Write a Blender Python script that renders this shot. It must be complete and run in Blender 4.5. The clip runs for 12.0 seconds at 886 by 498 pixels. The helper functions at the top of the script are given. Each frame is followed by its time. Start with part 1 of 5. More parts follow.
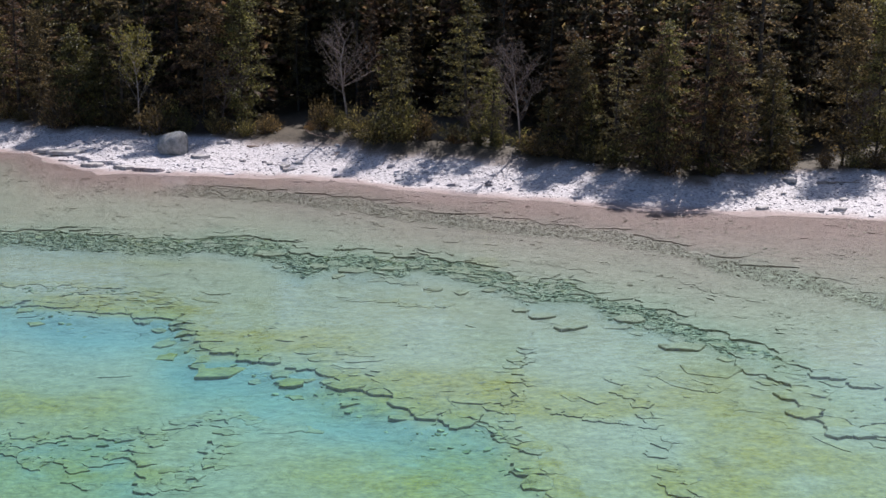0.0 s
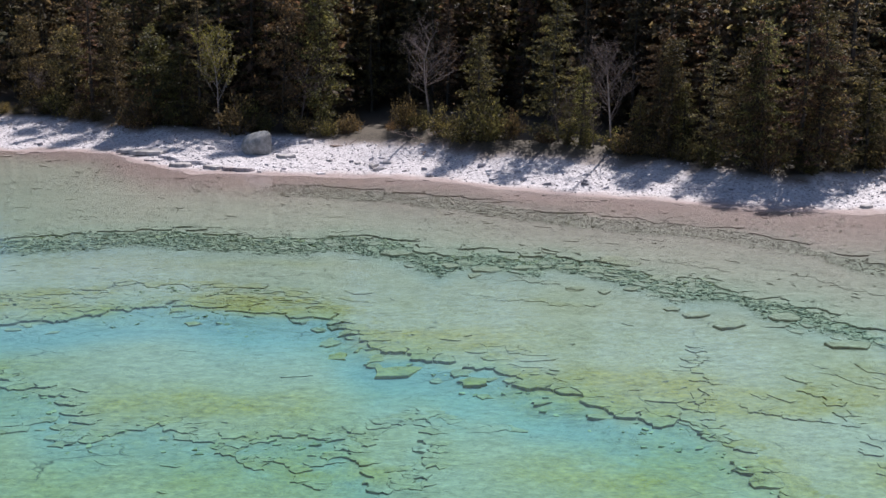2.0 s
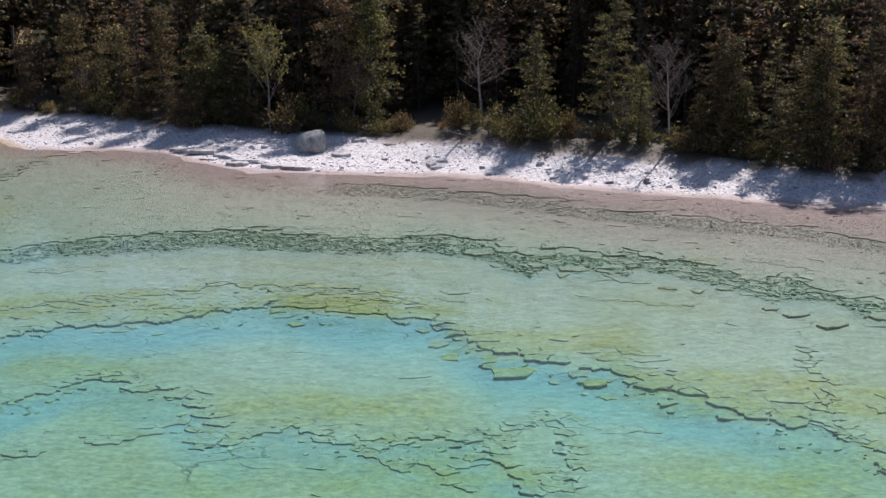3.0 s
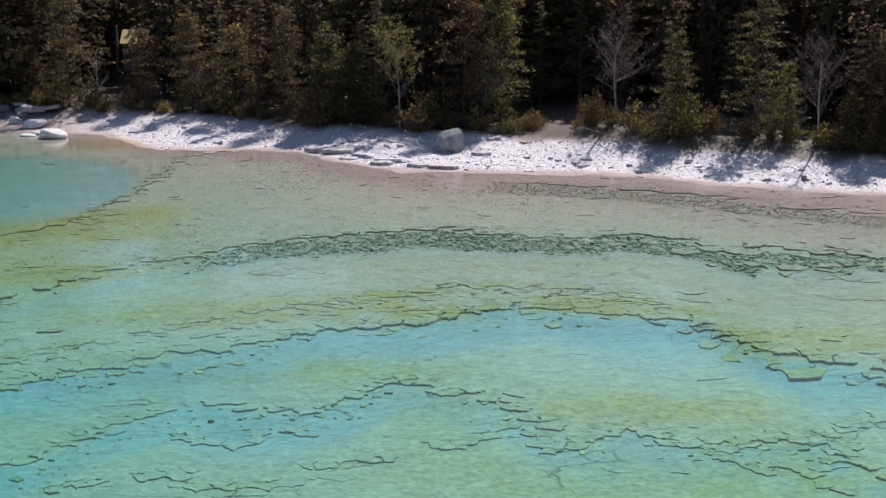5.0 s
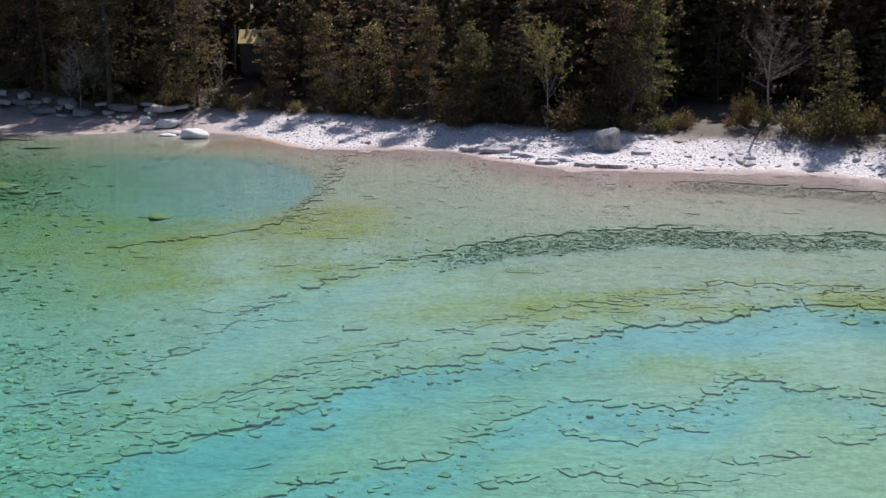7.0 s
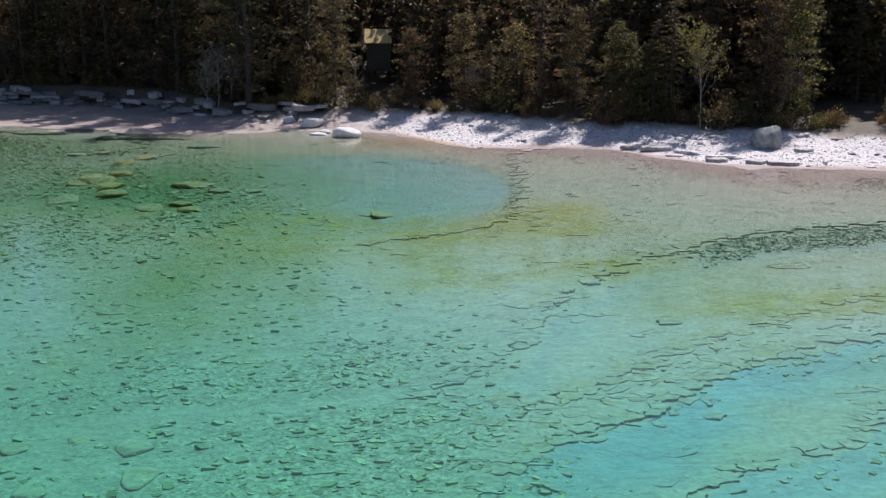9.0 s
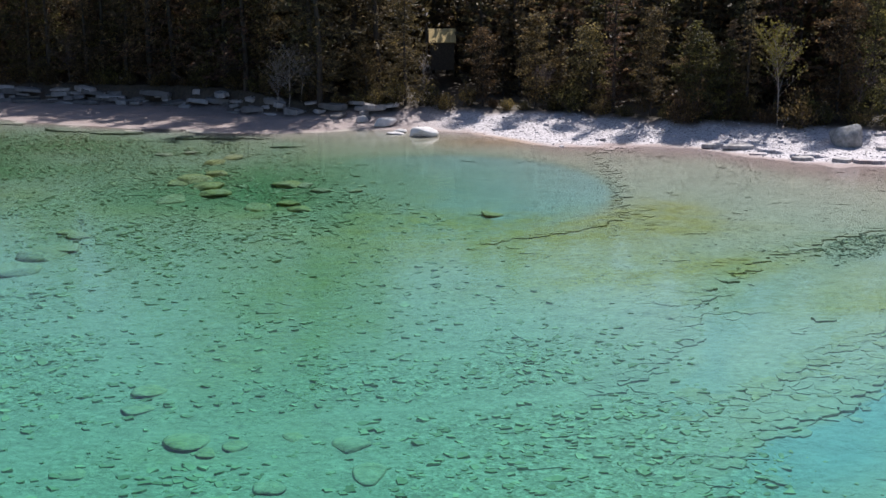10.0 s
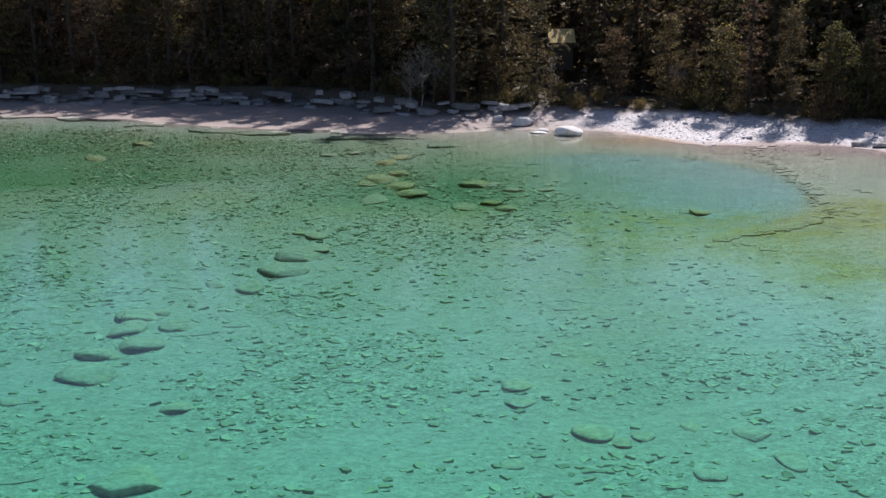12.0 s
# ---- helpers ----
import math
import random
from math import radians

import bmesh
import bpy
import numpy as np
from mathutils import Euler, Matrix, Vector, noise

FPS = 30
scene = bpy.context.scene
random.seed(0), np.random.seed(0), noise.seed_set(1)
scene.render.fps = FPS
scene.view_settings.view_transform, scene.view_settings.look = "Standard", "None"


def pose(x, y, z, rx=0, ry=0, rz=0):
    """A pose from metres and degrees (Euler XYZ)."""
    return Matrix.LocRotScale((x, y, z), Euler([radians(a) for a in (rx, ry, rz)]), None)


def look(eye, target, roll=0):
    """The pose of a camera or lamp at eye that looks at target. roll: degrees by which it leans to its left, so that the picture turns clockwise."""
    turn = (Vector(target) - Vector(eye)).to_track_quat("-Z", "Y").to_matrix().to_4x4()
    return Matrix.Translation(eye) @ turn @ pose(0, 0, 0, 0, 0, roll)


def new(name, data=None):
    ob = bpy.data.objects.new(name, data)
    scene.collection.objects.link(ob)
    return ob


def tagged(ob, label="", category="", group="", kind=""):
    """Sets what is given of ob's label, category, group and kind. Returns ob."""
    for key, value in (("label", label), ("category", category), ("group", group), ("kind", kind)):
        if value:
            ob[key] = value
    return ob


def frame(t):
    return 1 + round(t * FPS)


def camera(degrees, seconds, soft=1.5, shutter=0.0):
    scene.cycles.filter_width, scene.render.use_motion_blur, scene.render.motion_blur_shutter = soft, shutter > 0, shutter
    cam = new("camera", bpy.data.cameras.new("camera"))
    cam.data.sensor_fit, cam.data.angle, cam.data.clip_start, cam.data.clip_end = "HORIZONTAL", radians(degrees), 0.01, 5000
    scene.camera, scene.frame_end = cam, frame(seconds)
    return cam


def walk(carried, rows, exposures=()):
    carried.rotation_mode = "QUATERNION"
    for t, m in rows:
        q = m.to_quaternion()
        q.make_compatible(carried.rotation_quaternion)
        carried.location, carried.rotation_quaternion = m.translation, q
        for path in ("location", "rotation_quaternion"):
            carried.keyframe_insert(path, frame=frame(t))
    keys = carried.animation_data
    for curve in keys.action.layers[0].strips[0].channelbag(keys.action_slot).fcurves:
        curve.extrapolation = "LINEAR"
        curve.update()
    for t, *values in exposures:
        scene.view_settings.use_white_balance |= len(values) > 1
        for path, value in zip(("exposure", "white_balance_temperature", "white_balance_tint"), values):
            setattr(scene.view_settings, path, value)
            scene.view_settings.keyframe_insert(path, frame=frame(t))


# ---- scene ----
# ---- camera: a small drone that slides along the shore about 12 m above the water ----
cam = camera(40.8, 12.0)
PATH = [
    (0, (0.488, 0.229, 11.737), (0.474, 2.181, 11.301), 0.8),
    (0.5, (-0.891, 0.179, 11.731), (-0.904, 2.131, 11.294), 0.8),
    (1, (-2.179, 0.147, 11.724), (-2.192, 2.099, 11.286), 0.7),
    (1.5, (-3.699, 0.17, 11.705), (-3.71, 2.121, 11.266), 0.7),
    (2, (-5.294, 0.155, 11.657), (-5.304, 2.107, 11.22), 0.7),
    (2.5, (-7.144, 0.133, 11.695), (-7.15, 2.084, 11.256), 0.7),
    (4.5, (-15.913, 0.38, 11.865), (-15.917, 2.329, 11.414), 0.3),
    (5, (-18.524, 0.344, 11.837), (-18.524, 2.293, 11.387), 0.3),
    (5.5, (-21.227, 0.286, 11.831), (-21.223, 2.235, 11.381), 0.3),
    (6, (-24.018, 0.169, 11.876), (-24.009, 2.118, 11.424), 0.3),
    (6.5, (-26.892, 0.232, 11.779), (-26.876, 2.181, 11.33), 0.3),
    (7, (-29.662, 0.238, 11.675), (-29.645, 2.187, 11.227), 0.3),
    (9, (-41.438, -0.94, 11.964), (-41.405, 1.007, 11.51), 0.2),
    (9.5, (-44.469, -1.284, 12.109), (-44.431, 0.663, 11.653), 0.2),
    (10, (-47.567, -1.545, 12.207), (-47.526, 0.401, 11.748), 0.1),
    (10.5, (-50.728, -1.908, 12.382), (-50.68, 0.037, 11.921), 0.1),
    (11, (-53.857, -2.142, 12.44), (-53.803, -0.197, 11.978), -0.0),
    (11.5, (-56.968, -2.567, 12.63), (-56.906, -0.623, 12.165), 0.0),
    (12, (-59.957, -2.891, 12.741), (-59.888, -0.948, 12.275), -0.1),
]
walk(cam, [(t, look(eye, target, roll)) for t, eye, target, roll in PATH])

# ---- world and sun: high clear-sky sun from behind the forest, slightly to its right ----
SUN_HEIGHT, SUN_AZIMUTH = 56.0, 30.0   # degrees above the horizon; degrees from +y towards +x
world = bpy.data.worlds.new("sky")
scene.world = world
world.use_nodes = True
wn = world.node_tree.nodes
sky = wn.new("ShaderNodeTexSky")
sky.sky_type, sky.sun_disc = "NISHITA", False
sky.air_density, sky.dust_density, sky.ozone_density = 1.0, 1.5, 6.0
sky.sun_elevation, sky.sun_rotation = radians(SUN_HEIGHT), radians(SUN_AZIMUTH)
world.node_tree.links.new(sky.outputs[0], wn["Background"].inputs[0])
wn["Background"].inputs[1].default_value = 0.09
sun_data = bpy.data.lights.new("sun", "SUN")
sun_data.energy, sun_data.angle, sun_data.color = 5.0, radians(0.53), (1.0, 0.95, 0.93)
sun = new("sun", sun_data)
_e, _a = radians(SUN_HEIGHT), radians(SUN_AZIMUTH)
sun.matrix_world = look((0, 0, 0), (-math.sin(_a) * math.cos(_e), -math.cos(_a) * math.cos(_e), -math.sin(_e)))
scene.view_settings.exposure = 0.23

# ---- small numeric helpers ----
RNG = np.random.default_rng(11)
TABLE = RNG.random((256, 256))


def vnoise(x, y, cell, shift=0):
    """Smooth value noise 0..1 with the given cell size in metres."""
    x, y = np.asarray(x, float) / cell + shift * 17.3, np.asarray(y, float) / cell + shift * 9.1
    ix, iy = np.floor(x).astype(int), np.floor(y).astype(int)
    fx, fy = x - ix, y - iy
    fx, fy = fx * fx * (3 - 2 * fx), fy * fy * (3 - 2 * fy)
    a, b = TABLE[ix & 255, iy & 255], TABLE[(ix + 1) & 255, iy & 255]
    c, d = TABLE[ix & 255, (iy + 1) & 255], TABLE[(ix + 1) & 255, (iy + 1) & 255]
    return (a * (1 - fx) + b * fx) * (1 - fy) + (c * (1 - fx) + d * fx) * fy


def fbm(x, y, cell, shift=0, octaves=4):
    total, weight = 0.0, 0.0
    for o in range(octaves):
        total = total + vnoise(x, y, cell / 2 ** o, shift + o) / 1.8 ** o
        weight += 1 / 1.8 ** o
    return total / weight


def smooth(a, b, v):
    t = np.clip((np.asarray(v, float) - a) / (b - a), 0, 1)
    return t * t * (3 - 2 * t)


def line(pairs):
    xs, ys = np.array(sorted(pairs), float).T
    return lambda x: np.interp(x, xs, ys)


# ---- plan: lines that run along the shore, y as a function of x ----
SHORE = line([(-160, 106), (-95, 102.2), (-84, 99.6), (-78, 96), (-69, 91.8), (-64, 90), (-58, 89.5), (-52, 91.5), (-47, 91.5), (-43.5, 89.5), (-41, 86), (-38, 82.2), (-33, 82.6), (-28.5, 81.8),
              (-25.7, 78), (-21, 73.8), (-10, 73.2), (-5.8, 72.2), (-1.5, 69), (5.6, 66.8), (11, 64.3), (18.6, 63.1), (30, 61), (60, 58)])
FOREST = line([(-160, 114), (-97, 111), (-84, 109.5), (-69, 106.6), (-65, 104.5), (-60.5, 99), (-57, 97), (-52, 96.2), (-47.5, 95.8), (-40, 93.6), (-34, 91), (-29, 86.4), (-24, 85.2), (-19, 83.6), (-14, 82.4),
               (-7, 80.2), (-3.5, 76.4), (2, 74.8), (5, 73.5), (8, 71.6), (10, 70.0), (11.5, 68.4), (14, 67.2), (18, 68.6), (22, 70.5), (30, 71.5), (60, 71)])
EDGE_A = line([(-14.5, 69.3), (-8.6, 67.8), (-4.6, 65.8), (-0.4, 62.7), (3.1, 60.7), (5.7, 60), (9.1, 57.8), (11.1, 55.6), (11.9, 53), (14.6, 51.2), (16.1, 49.4), (17.7, 45.9), (22, 42)])
EDGE_B = line([(-42.2, 33), (-39.9, 35.6), (-38.1, 37.9), (-36.9, 42.8), (-34, 47.1), (-31.3, 50.5), (-27.5, 53.6), (-23.7, 55.5), (-18.3, 56.8), (-15.6, 55.5), (-12, 55.1), (-10.5, 56.6),
               (-7.1, 54.5), (-5.8, 52), (-4.7, 53.4), (-1.7, 51.6), (-0.8, 53), (2.7, 49.8), (3.5, 47.9), (5.7, 48.3), (6.6, 45.5), (9.1, 43.6), (9.9, 41), (11.2, 39.6), (12.1, 37), (13.7, 34.7), (18, 30)])
EDGE_C = line([(-44, 22), (-40, 27), (-37.6, 30.1), (-34.8, 31.8), (-32.5, 34.4), (-31.2, 36), (-27.8, 37.6), (-24.3, 39.4), (-23, 40.8), (-20.2, 41), (-17.3, 43.1), (-15, 43.9), (-13, 42.5),
               (-9.5, 42.1), (-8.5, 39.7), (-7.5, 37.6), (-6.2, 37.8), (-4.7, 36.3), (-3.8, 36.9), (-3.3, 35.2), (-1.1, 33.6), (-0.4, 32), (1.4, 32.3), (2.2, 29.8), (3, 27), (4, 22)])
EDGE_D = line([(-36, 25), (-33, 28.2), (-30.6, 28.9), (-29.3, 29.7), (-27.6, 32.2), (-25.9, 34), (-24.3, 33.2), (-22.5, 32.9), (-21, 34.1), (-19.8, 35.8), (-18.5, 34.5), (-17, 33.8),
               (-15.6, 31.6), (-14.6, 30.4), (-13.4, 31.8), (-12.4, 30.5), (-8.2, 30.8), (-6.4, 32), (-6.1, 29.8), (-6.4, 26), (-5.5, 22)])
EDGE_E = line([(-40, 33), (-37, 32.9), (-34.8, 35.3), (-32, 38.4), (-28.2, 40.9), (-23.8, 43.9), (-19.5, 45.3), (-18.2, 46.6), (-13.7, 46.2), (-11, 45.2)])
EDGE_N = line([(-110, 102), (-94.5, 101), (-88, 99.4), (-84.1, 97.9), (-78.5, 93.4), (-73.7, 90.8), (-69.1, 89.5), (-66.3, 92), (-65.1, 88), (-62.1, 86.2), (-59.5, 86.3), (-56.3, 83)])
#        line, from x, to x, height of the step, metres over which the bed recovers in front of it
LEDGES = [(EDGE_A, -14.5, 21, 0.045, 5.0), (EDGE_B, -41.5, 18, 0.06, 8.0), (EDGE_C, -43, 4, 0.06, 8.0), (EDGE_D, -35, -5.5, 0.04, 5.0), (EDGE_E, -39.5, -11, 0.03, 2.5), (EDGE_N, -108, -56.5, 0.16, 30.0)]


def height(x, y, without=None):
    """The ground: forest floor, shingle beach, rock shelf and lake bed; without: leave out the step of one ledge."""
    x, y = np.asarray(x, float), np.asarray(y, float)
    s, f = SHORE(x), FOREST(x)
    out = s - y
    bed = -0.011 * np.clip(out, 0, 75) - 0.01 * np.clip(out - 75, 0, 200)
    bed = bed - 0.006 * np.clip(out, 0, 60) * smooth(-18, -55, x)
    bed = bed - 0.12 * smooth(1.0, 0.86, np.hypot((x + 47) / 11.5, (y - 67) / 13.2)) * smooth(1, 6, out)
    bed = bed - 0.16 * np.exp(-((x + 60) / 6) ** 2 - ((y - 64) / 4) ** 2)
    bed = bed + 0.04 * (fbm(x, y, 9, 2) - 0.5) * smooth(2, 12, out) + 0.03 * (vnoise(x, y, 1.7, 5) - 0.5)
    for edge, x0, x1, drop, back in LEDGES:
        if edge is without:
            continue
        d = edge(x) - y
        here = smooth(x0 - 1.5, x0 + 1.0, x) * (1 - smooth(x1 - 1.0, x1 + 1.5, x))
        bed = bed - here * drop * (0.45 + 1.0 * vnoise(x, 0 * y, 3.5, 70)) * smooth(-1.1, -0.5, d) * np.exp(-np.clip(d, 0, 100) / back)
    for edge, x0, x1, sink in ((EDGE_C, -44, 4, 0.17), (EDGE_D, -35, -5.5, 0.10)):
        d = edge(x) - y
        here = smooth(x0, x0 + 4, x) * (1 - smooth(x1 - 3, x1, x))
        bed = bed - here * sink * smooth(0.1, 2.2, d) * np.exp(-np.clip(d - 2.2, 0, 100) / 3.5) * (0.5 + fbm(x, y, 5, 31))
    w = np.clip(-out / np.maximum(f - s, 1.0), 0, 1)
    cliff = 1 - smooth(-62, -54, x)
    top = 1.25 + 0.55 * smooth(-14, -7, x) * (1 - smooth(0, 10, x))
    beach = top * (0.2 * w + 0.8 * w ** 2.0) + 0.12 * (fbm(x, y, 4, 7) - 0.5) * smooth(0, 0.3, w)
    beach = beach + 0.08 * np.sin(np.pi * smooth(0.05, 0.5, w))
    shelf = 0.30 * smooth(0, 0.8, w) + 0.25 * smooth(-2.2, -1.7, y - f) + 1.35 * smooth(-1.1, -0.5, y - f)
    land = (1 - cliff) * beach + cliff * shelf
    inland = np.clip(y - f, 0, 400)
    land = land + 0.07 * np.clip(inland, 0, 14) + 0.01 * np.clip(inland - 14, 0, 380) + 0.35 * (fbm(x, y, 5, 9) - 0.5) * smooth(0, 4, inland)
    return np.where(out > 0, bed, land) + 0.03 * (1 - smooth(0, 3, np.abs(out)))


def blobs(x, y, places):
    total = 0.0
    for cx, cy, rx, ry, a in places:
        total = total + a * np.exp(-((x - cx) / rx) ** 2 - ((y - cy) / ry) ** 2)
    return total


ALGAE = [(0, 34.6, 3.2, 1.6, 1.0), (-5.5, 39.3, 3, 1.5, 0.8), (-12.5, 43.6, 3, 1.2, 0.9), (-20, 43.6, 7, 1.6, 0.8), (-8.5, 29.4, 3, 2, 0.5), (-0.5, 28.5, 3.5, 2.2, 0.55),
         (7.5, 30, 3, 4, 0.6), (4, 33.4, 1.6, 1, 0.6), (-12.5, 33.5, 5, 1.6, 0.6), (-22, 36.5, 4, 1.6, 0.35), (-28, 42.5, 5, 1.5, 0.6), (-38.5, 56.4, 3.2, 1.6, 1.2), (-34.0, 60.0, 2.0, 4.0, 0.6), (-40, 47, 5, 4, 0.5),
         (-34, 49, 3, 2, 0.5), (-46, 56, 8, 5, 0.5), (-56, 61.5, 8, 5, 0.35), (-76, 64, 14, 5, 0.5), (-46, 57, 9, 4, 0.4), (-52, 44, 3.5, 12, 0.35), (-13, 50.5, 8, 1, 0.25), (9, 31, 4, 5, 0.4), (-15, 27, 8, 3, 0.25)]


def zones(x, y):
    """Weights of what covers the rock: shingle, forest litter, wet pinkish rock, algae, pale lime mud, small rubble."""
    out = SHORE(x) - y
    inland = y - FOREST(x)
    n1, n2 = fbm(x, y, 6, 20), fbm(x, y, 1.6, 24)
    bluff = smooth(-50, -56, x + 4 * (n2 - 0.5))
    litter = smooth(-1.2, 0.6, inland + 1.6 * bluff + 1.3 * (1 - bluff) * smooth(14, 6, np.abs(x + 4) + 0 * y) + 2.5 * (n2 - 0.5))
    shingle = smooth(0.9, -0.7, out + 2.2 * (n2 - 0.5)) * (1 - litter) * (1 - bluff * smooth(-2.0, -3.2, inland)) * (0.12 + 0.88 * smooth(-50, -42, x + 5 * (n2 - 0.5)))
    reach = np.interp(x, (-60, -50, -40, -30, -12, 2), (2.0, 3.5, 5.5, 8.5, 13.5, 23.0))
    pink = smooth(1.0, 0.2, (out + 5 * (n1 - 0.5)) / reach) * (0.9 + 0.1 * smooth(-46, -38, x + 3 * (n2 - 0.5)))
    algae = blobs(x, y, ALGAE) * smooth(0.2, 0.55, 0.55 * n1 + 0.45 * n2) * 2.0 + 0.25 * smooth(0.5, 0.75, n1) * smooth(14, 24, out)
    marl = 0.0
    for edge, x0, x1, near, far, a in ((EDGE_C, -44, 3, 0.3, 6.0, 1.0), (EDGE_D, -36, -5, 0.3, 3.5, 0.8), (EDGE_B, -42, 10, 2.0, 6.0, 0.35)):
        d = edge(x) - y
        marl = np.maximum(marl, a * smooth(near - 0.3, near, d) * (1 - smooth(near + 1.5, far, d + 2 * (n1 - 0.5))) * smooth(x0, x0 + 2, x) * (1 - smooth(x1 - 2, x1, x)))
    inlet = smooth(1.0, 0.9, np.hypot((x + 47) / 11.2, (y - 67) / 12.8)) * smooth(3, 8, out) * smooth(-56, -46, x + 4 * (n1 - 0.5))
    marl = np.maximum(marl, 0.7 * inlet)
    rubble = 0.0
    for edge, x0, x1, far, a in ((EDGE_A, -17, 21, 4.2, 0.7), (EDGE_B, -30, 13, 4.1, 0.9)):
        d = edge(x) - y + 1.5 * (n2 - 0.5)
        rubble = np.maximum(rubble, a * smooth(0.0, 0.4, d) * (1 - smooth(far - 1.4, far, d)) * smooth(x0, x0 + 3, x) * (1 - smooth(x1 - 2, x1, x)))
    bay = smooth(-38, -46, x + 0.35 * (y - 40)) * smooth(3, 9, out) * (1 - 0.3 * inlet)
    strip = np.exp(-(((y - 31.5) - 0.22 * (x + 54)) / 1.1) ** 2)
    rubble = np.maximum(rubble, bay * (0.25 + 0.6 * smooth(0.36, 0.62, fbm(x, y, 7, 40))) * (1 - 0.5 * strip))
    weed = blobs(x, y, [(-78, 84, 20, 9, 0.85), (-80, 73, 18, 4, 0.9), (-59.5, 66, 6, 4.5, 1.0), (-56, 74, 7, 9, 0.5), (-100, 80, 20, 14, 0.8), (-52, 46, 3, 14, 0.35), (-46, 70, 9, 10, 0.25)]) * (0.5 + 0.9 * n1) * smooth(0.5, 5, out)
    sand = np.exp(-((x + 42.5) / 5.0) ** 2 - ((y - 84.5) / 3.0) ** 2)
    return dict(shingle=shingle, litter=litter, pink=np.clip(pink, 0, 1), algae=np.clip(algae, 0, 1), marl=np.clip(marl, 0, 1), rubble=np.clip(rubble, 0, 1), sand=np.clip(sand, 0, 1), weed=np.clip(weed, 0, 1))


def mesh_from(name, verts, faces_flat, sizes, smooth_shade=False):
    """A mesh from arrays of places, corner indices and corners a face."""
    me = bpy.data.meshes.new(name)
    verts = np.asarray(verts, np.float32)
    faces_flat, sizes = np.asarray(faces_flat, np.int32), np.asarray(sizes, np.int32)
    me.vertices.add(len(verts))
    me.vertices.foreach_set("co", verts.ravel())
    me.loops.add(len(faces_flat))
    me.loops.foreach_set("vertex_index", faces_flat)
    me.polygons.add(len(sizes))
    me.polygons.foreach_set("loop_start", np.concatenate([[0], np.cumsum(sizes)[:-1]]).astype(np.int32))
    me.polygons.foreach_set("loop_total", sizes)
    me.polygons.foreach_set("use_smooth", np.full(len(sizes), smooth_shade))
    me.update(calc_edges=True)
    me.validate()
    return me


def dress(me, origin=(0, 0, 0)):
    """Write the rock cover of each vertex into the mesh, for the rock material."""
    co = np.empty(len(me.vertices) * 3, np.float32)
    me.vertices.foreach_get("co", co)
    co = co.reshape(-1, 3)
    for key, value in zones(co[:, 0] + origin[0], co[:, 1] + origin[1]).items():
        at = me.attributes.new(key, "FLOAT", "POINT")
        at.data.foreach_set("value", np.broadcast_to(np.asarray(value, np.float32), (len(co),)).copy())
    return me


def grid_mesh(name, xs, ys, zfun):
    gx, gy = np.meshgrid(xs, ys, indexing="ij")
    z = zfun(gx, gy)
    nx, ny = len(xs), len(ys)
    i = np.arange(nx * ny).reshape(nx, ny)
    quads = np.stack([i[:-1, :-1], i[1:, :-1], i[1:, 1:], i[:-1, 1:]], -1).reshape(-1, 4)
    return mesh_from(name, np.stack([gx, gy, z], -1).reshape(-1, 3), quads.ravel(), np.full(len(quads), 4), True)


def part(name, me, material, parent, label=""):
    ob = new(name, me)
    if not me.materials:
        me.materials.append(material)
    ob.parent = parent
    return tagged(ob, label)


# ---- materials ----
def material(name):
    m = bpy.data.materials.new(name)
    m.use_nodes = True
    return m, m.node_tree.nodes, m.node_tree.links, m.node_tree.nodes["Principled BSDF"]


def noise_node(nodes, links, vector, scale, detail=4.0, rough=0.6, distort=0.0):
    n = nodes.new("ShaderNodeTexNoise")
    n.inputs["Scale"].default_value, n.inputs["Detail"].default_value = scale, detail
    n.inputs["Roughness"].default_value, n.inputs["Distortion"].default_value = rough, distort
    links.new(vector, n.inputs["Vector"])
    return n.outputs["Fac"]


def ramp(nodes, links, fac, stops):
    r = nodes.new("ShaderNodeValToRGB")
    el = r.color_ramp.elements
    while len(el) < len(stops):
        el.new(0.5)
    for e, (p, c) in zip(el, stops):
        e.position, e.color = p, (*c, 1) if len(c) == 3 else c
    links.new(fac, r.inputs[0])
    return r.outputs[0]


def mix(nodes, links, fac, a, b, how="MIX"):
    m = nodes.new("ShaderNodeMix")
    m.data_type, m.blend_type = "RGBA", how
    for v, socket in ((fac, m.inputs[0]), (a, m.inputs[6]), (b, m.inputs[7])):
        if isinstance(v, (int, float)):
            socket.default_value = v
        elif isinstance(v, tuple):
            socket.default_value = (*v, 1)
        else:
            links.new(v, socket)
    return m.outputs[2]


def calc(nodes, links, how, a, b=0.0):
    m = nodes.new("ShaderNodeMath")
    m.operation = how
    for v, socket in ((a, m.inputs[0]), (b, m.inputs[1])):
        if isinstance(v, (int, float)):
            socket.default_value = v
        else:
            links.new(v, socket)
    return m.outputs[0]


def attribute(nodes, name):
    a = nodes.new("ShaderNodeAttribute")
    a.attribute_name = name
    return a.outputs["Fac"]


def bump(nodes, links, heights, strength, distance, target):
    b = nodes.new("ShaderNodeBump")
    b.inputs["Strength"].default_value, b.inputs["Distance"].default_value = strength, distance
    links.new(heights, b.inputs["Height"])
    links.new(b.outputs[0], target)
    return b


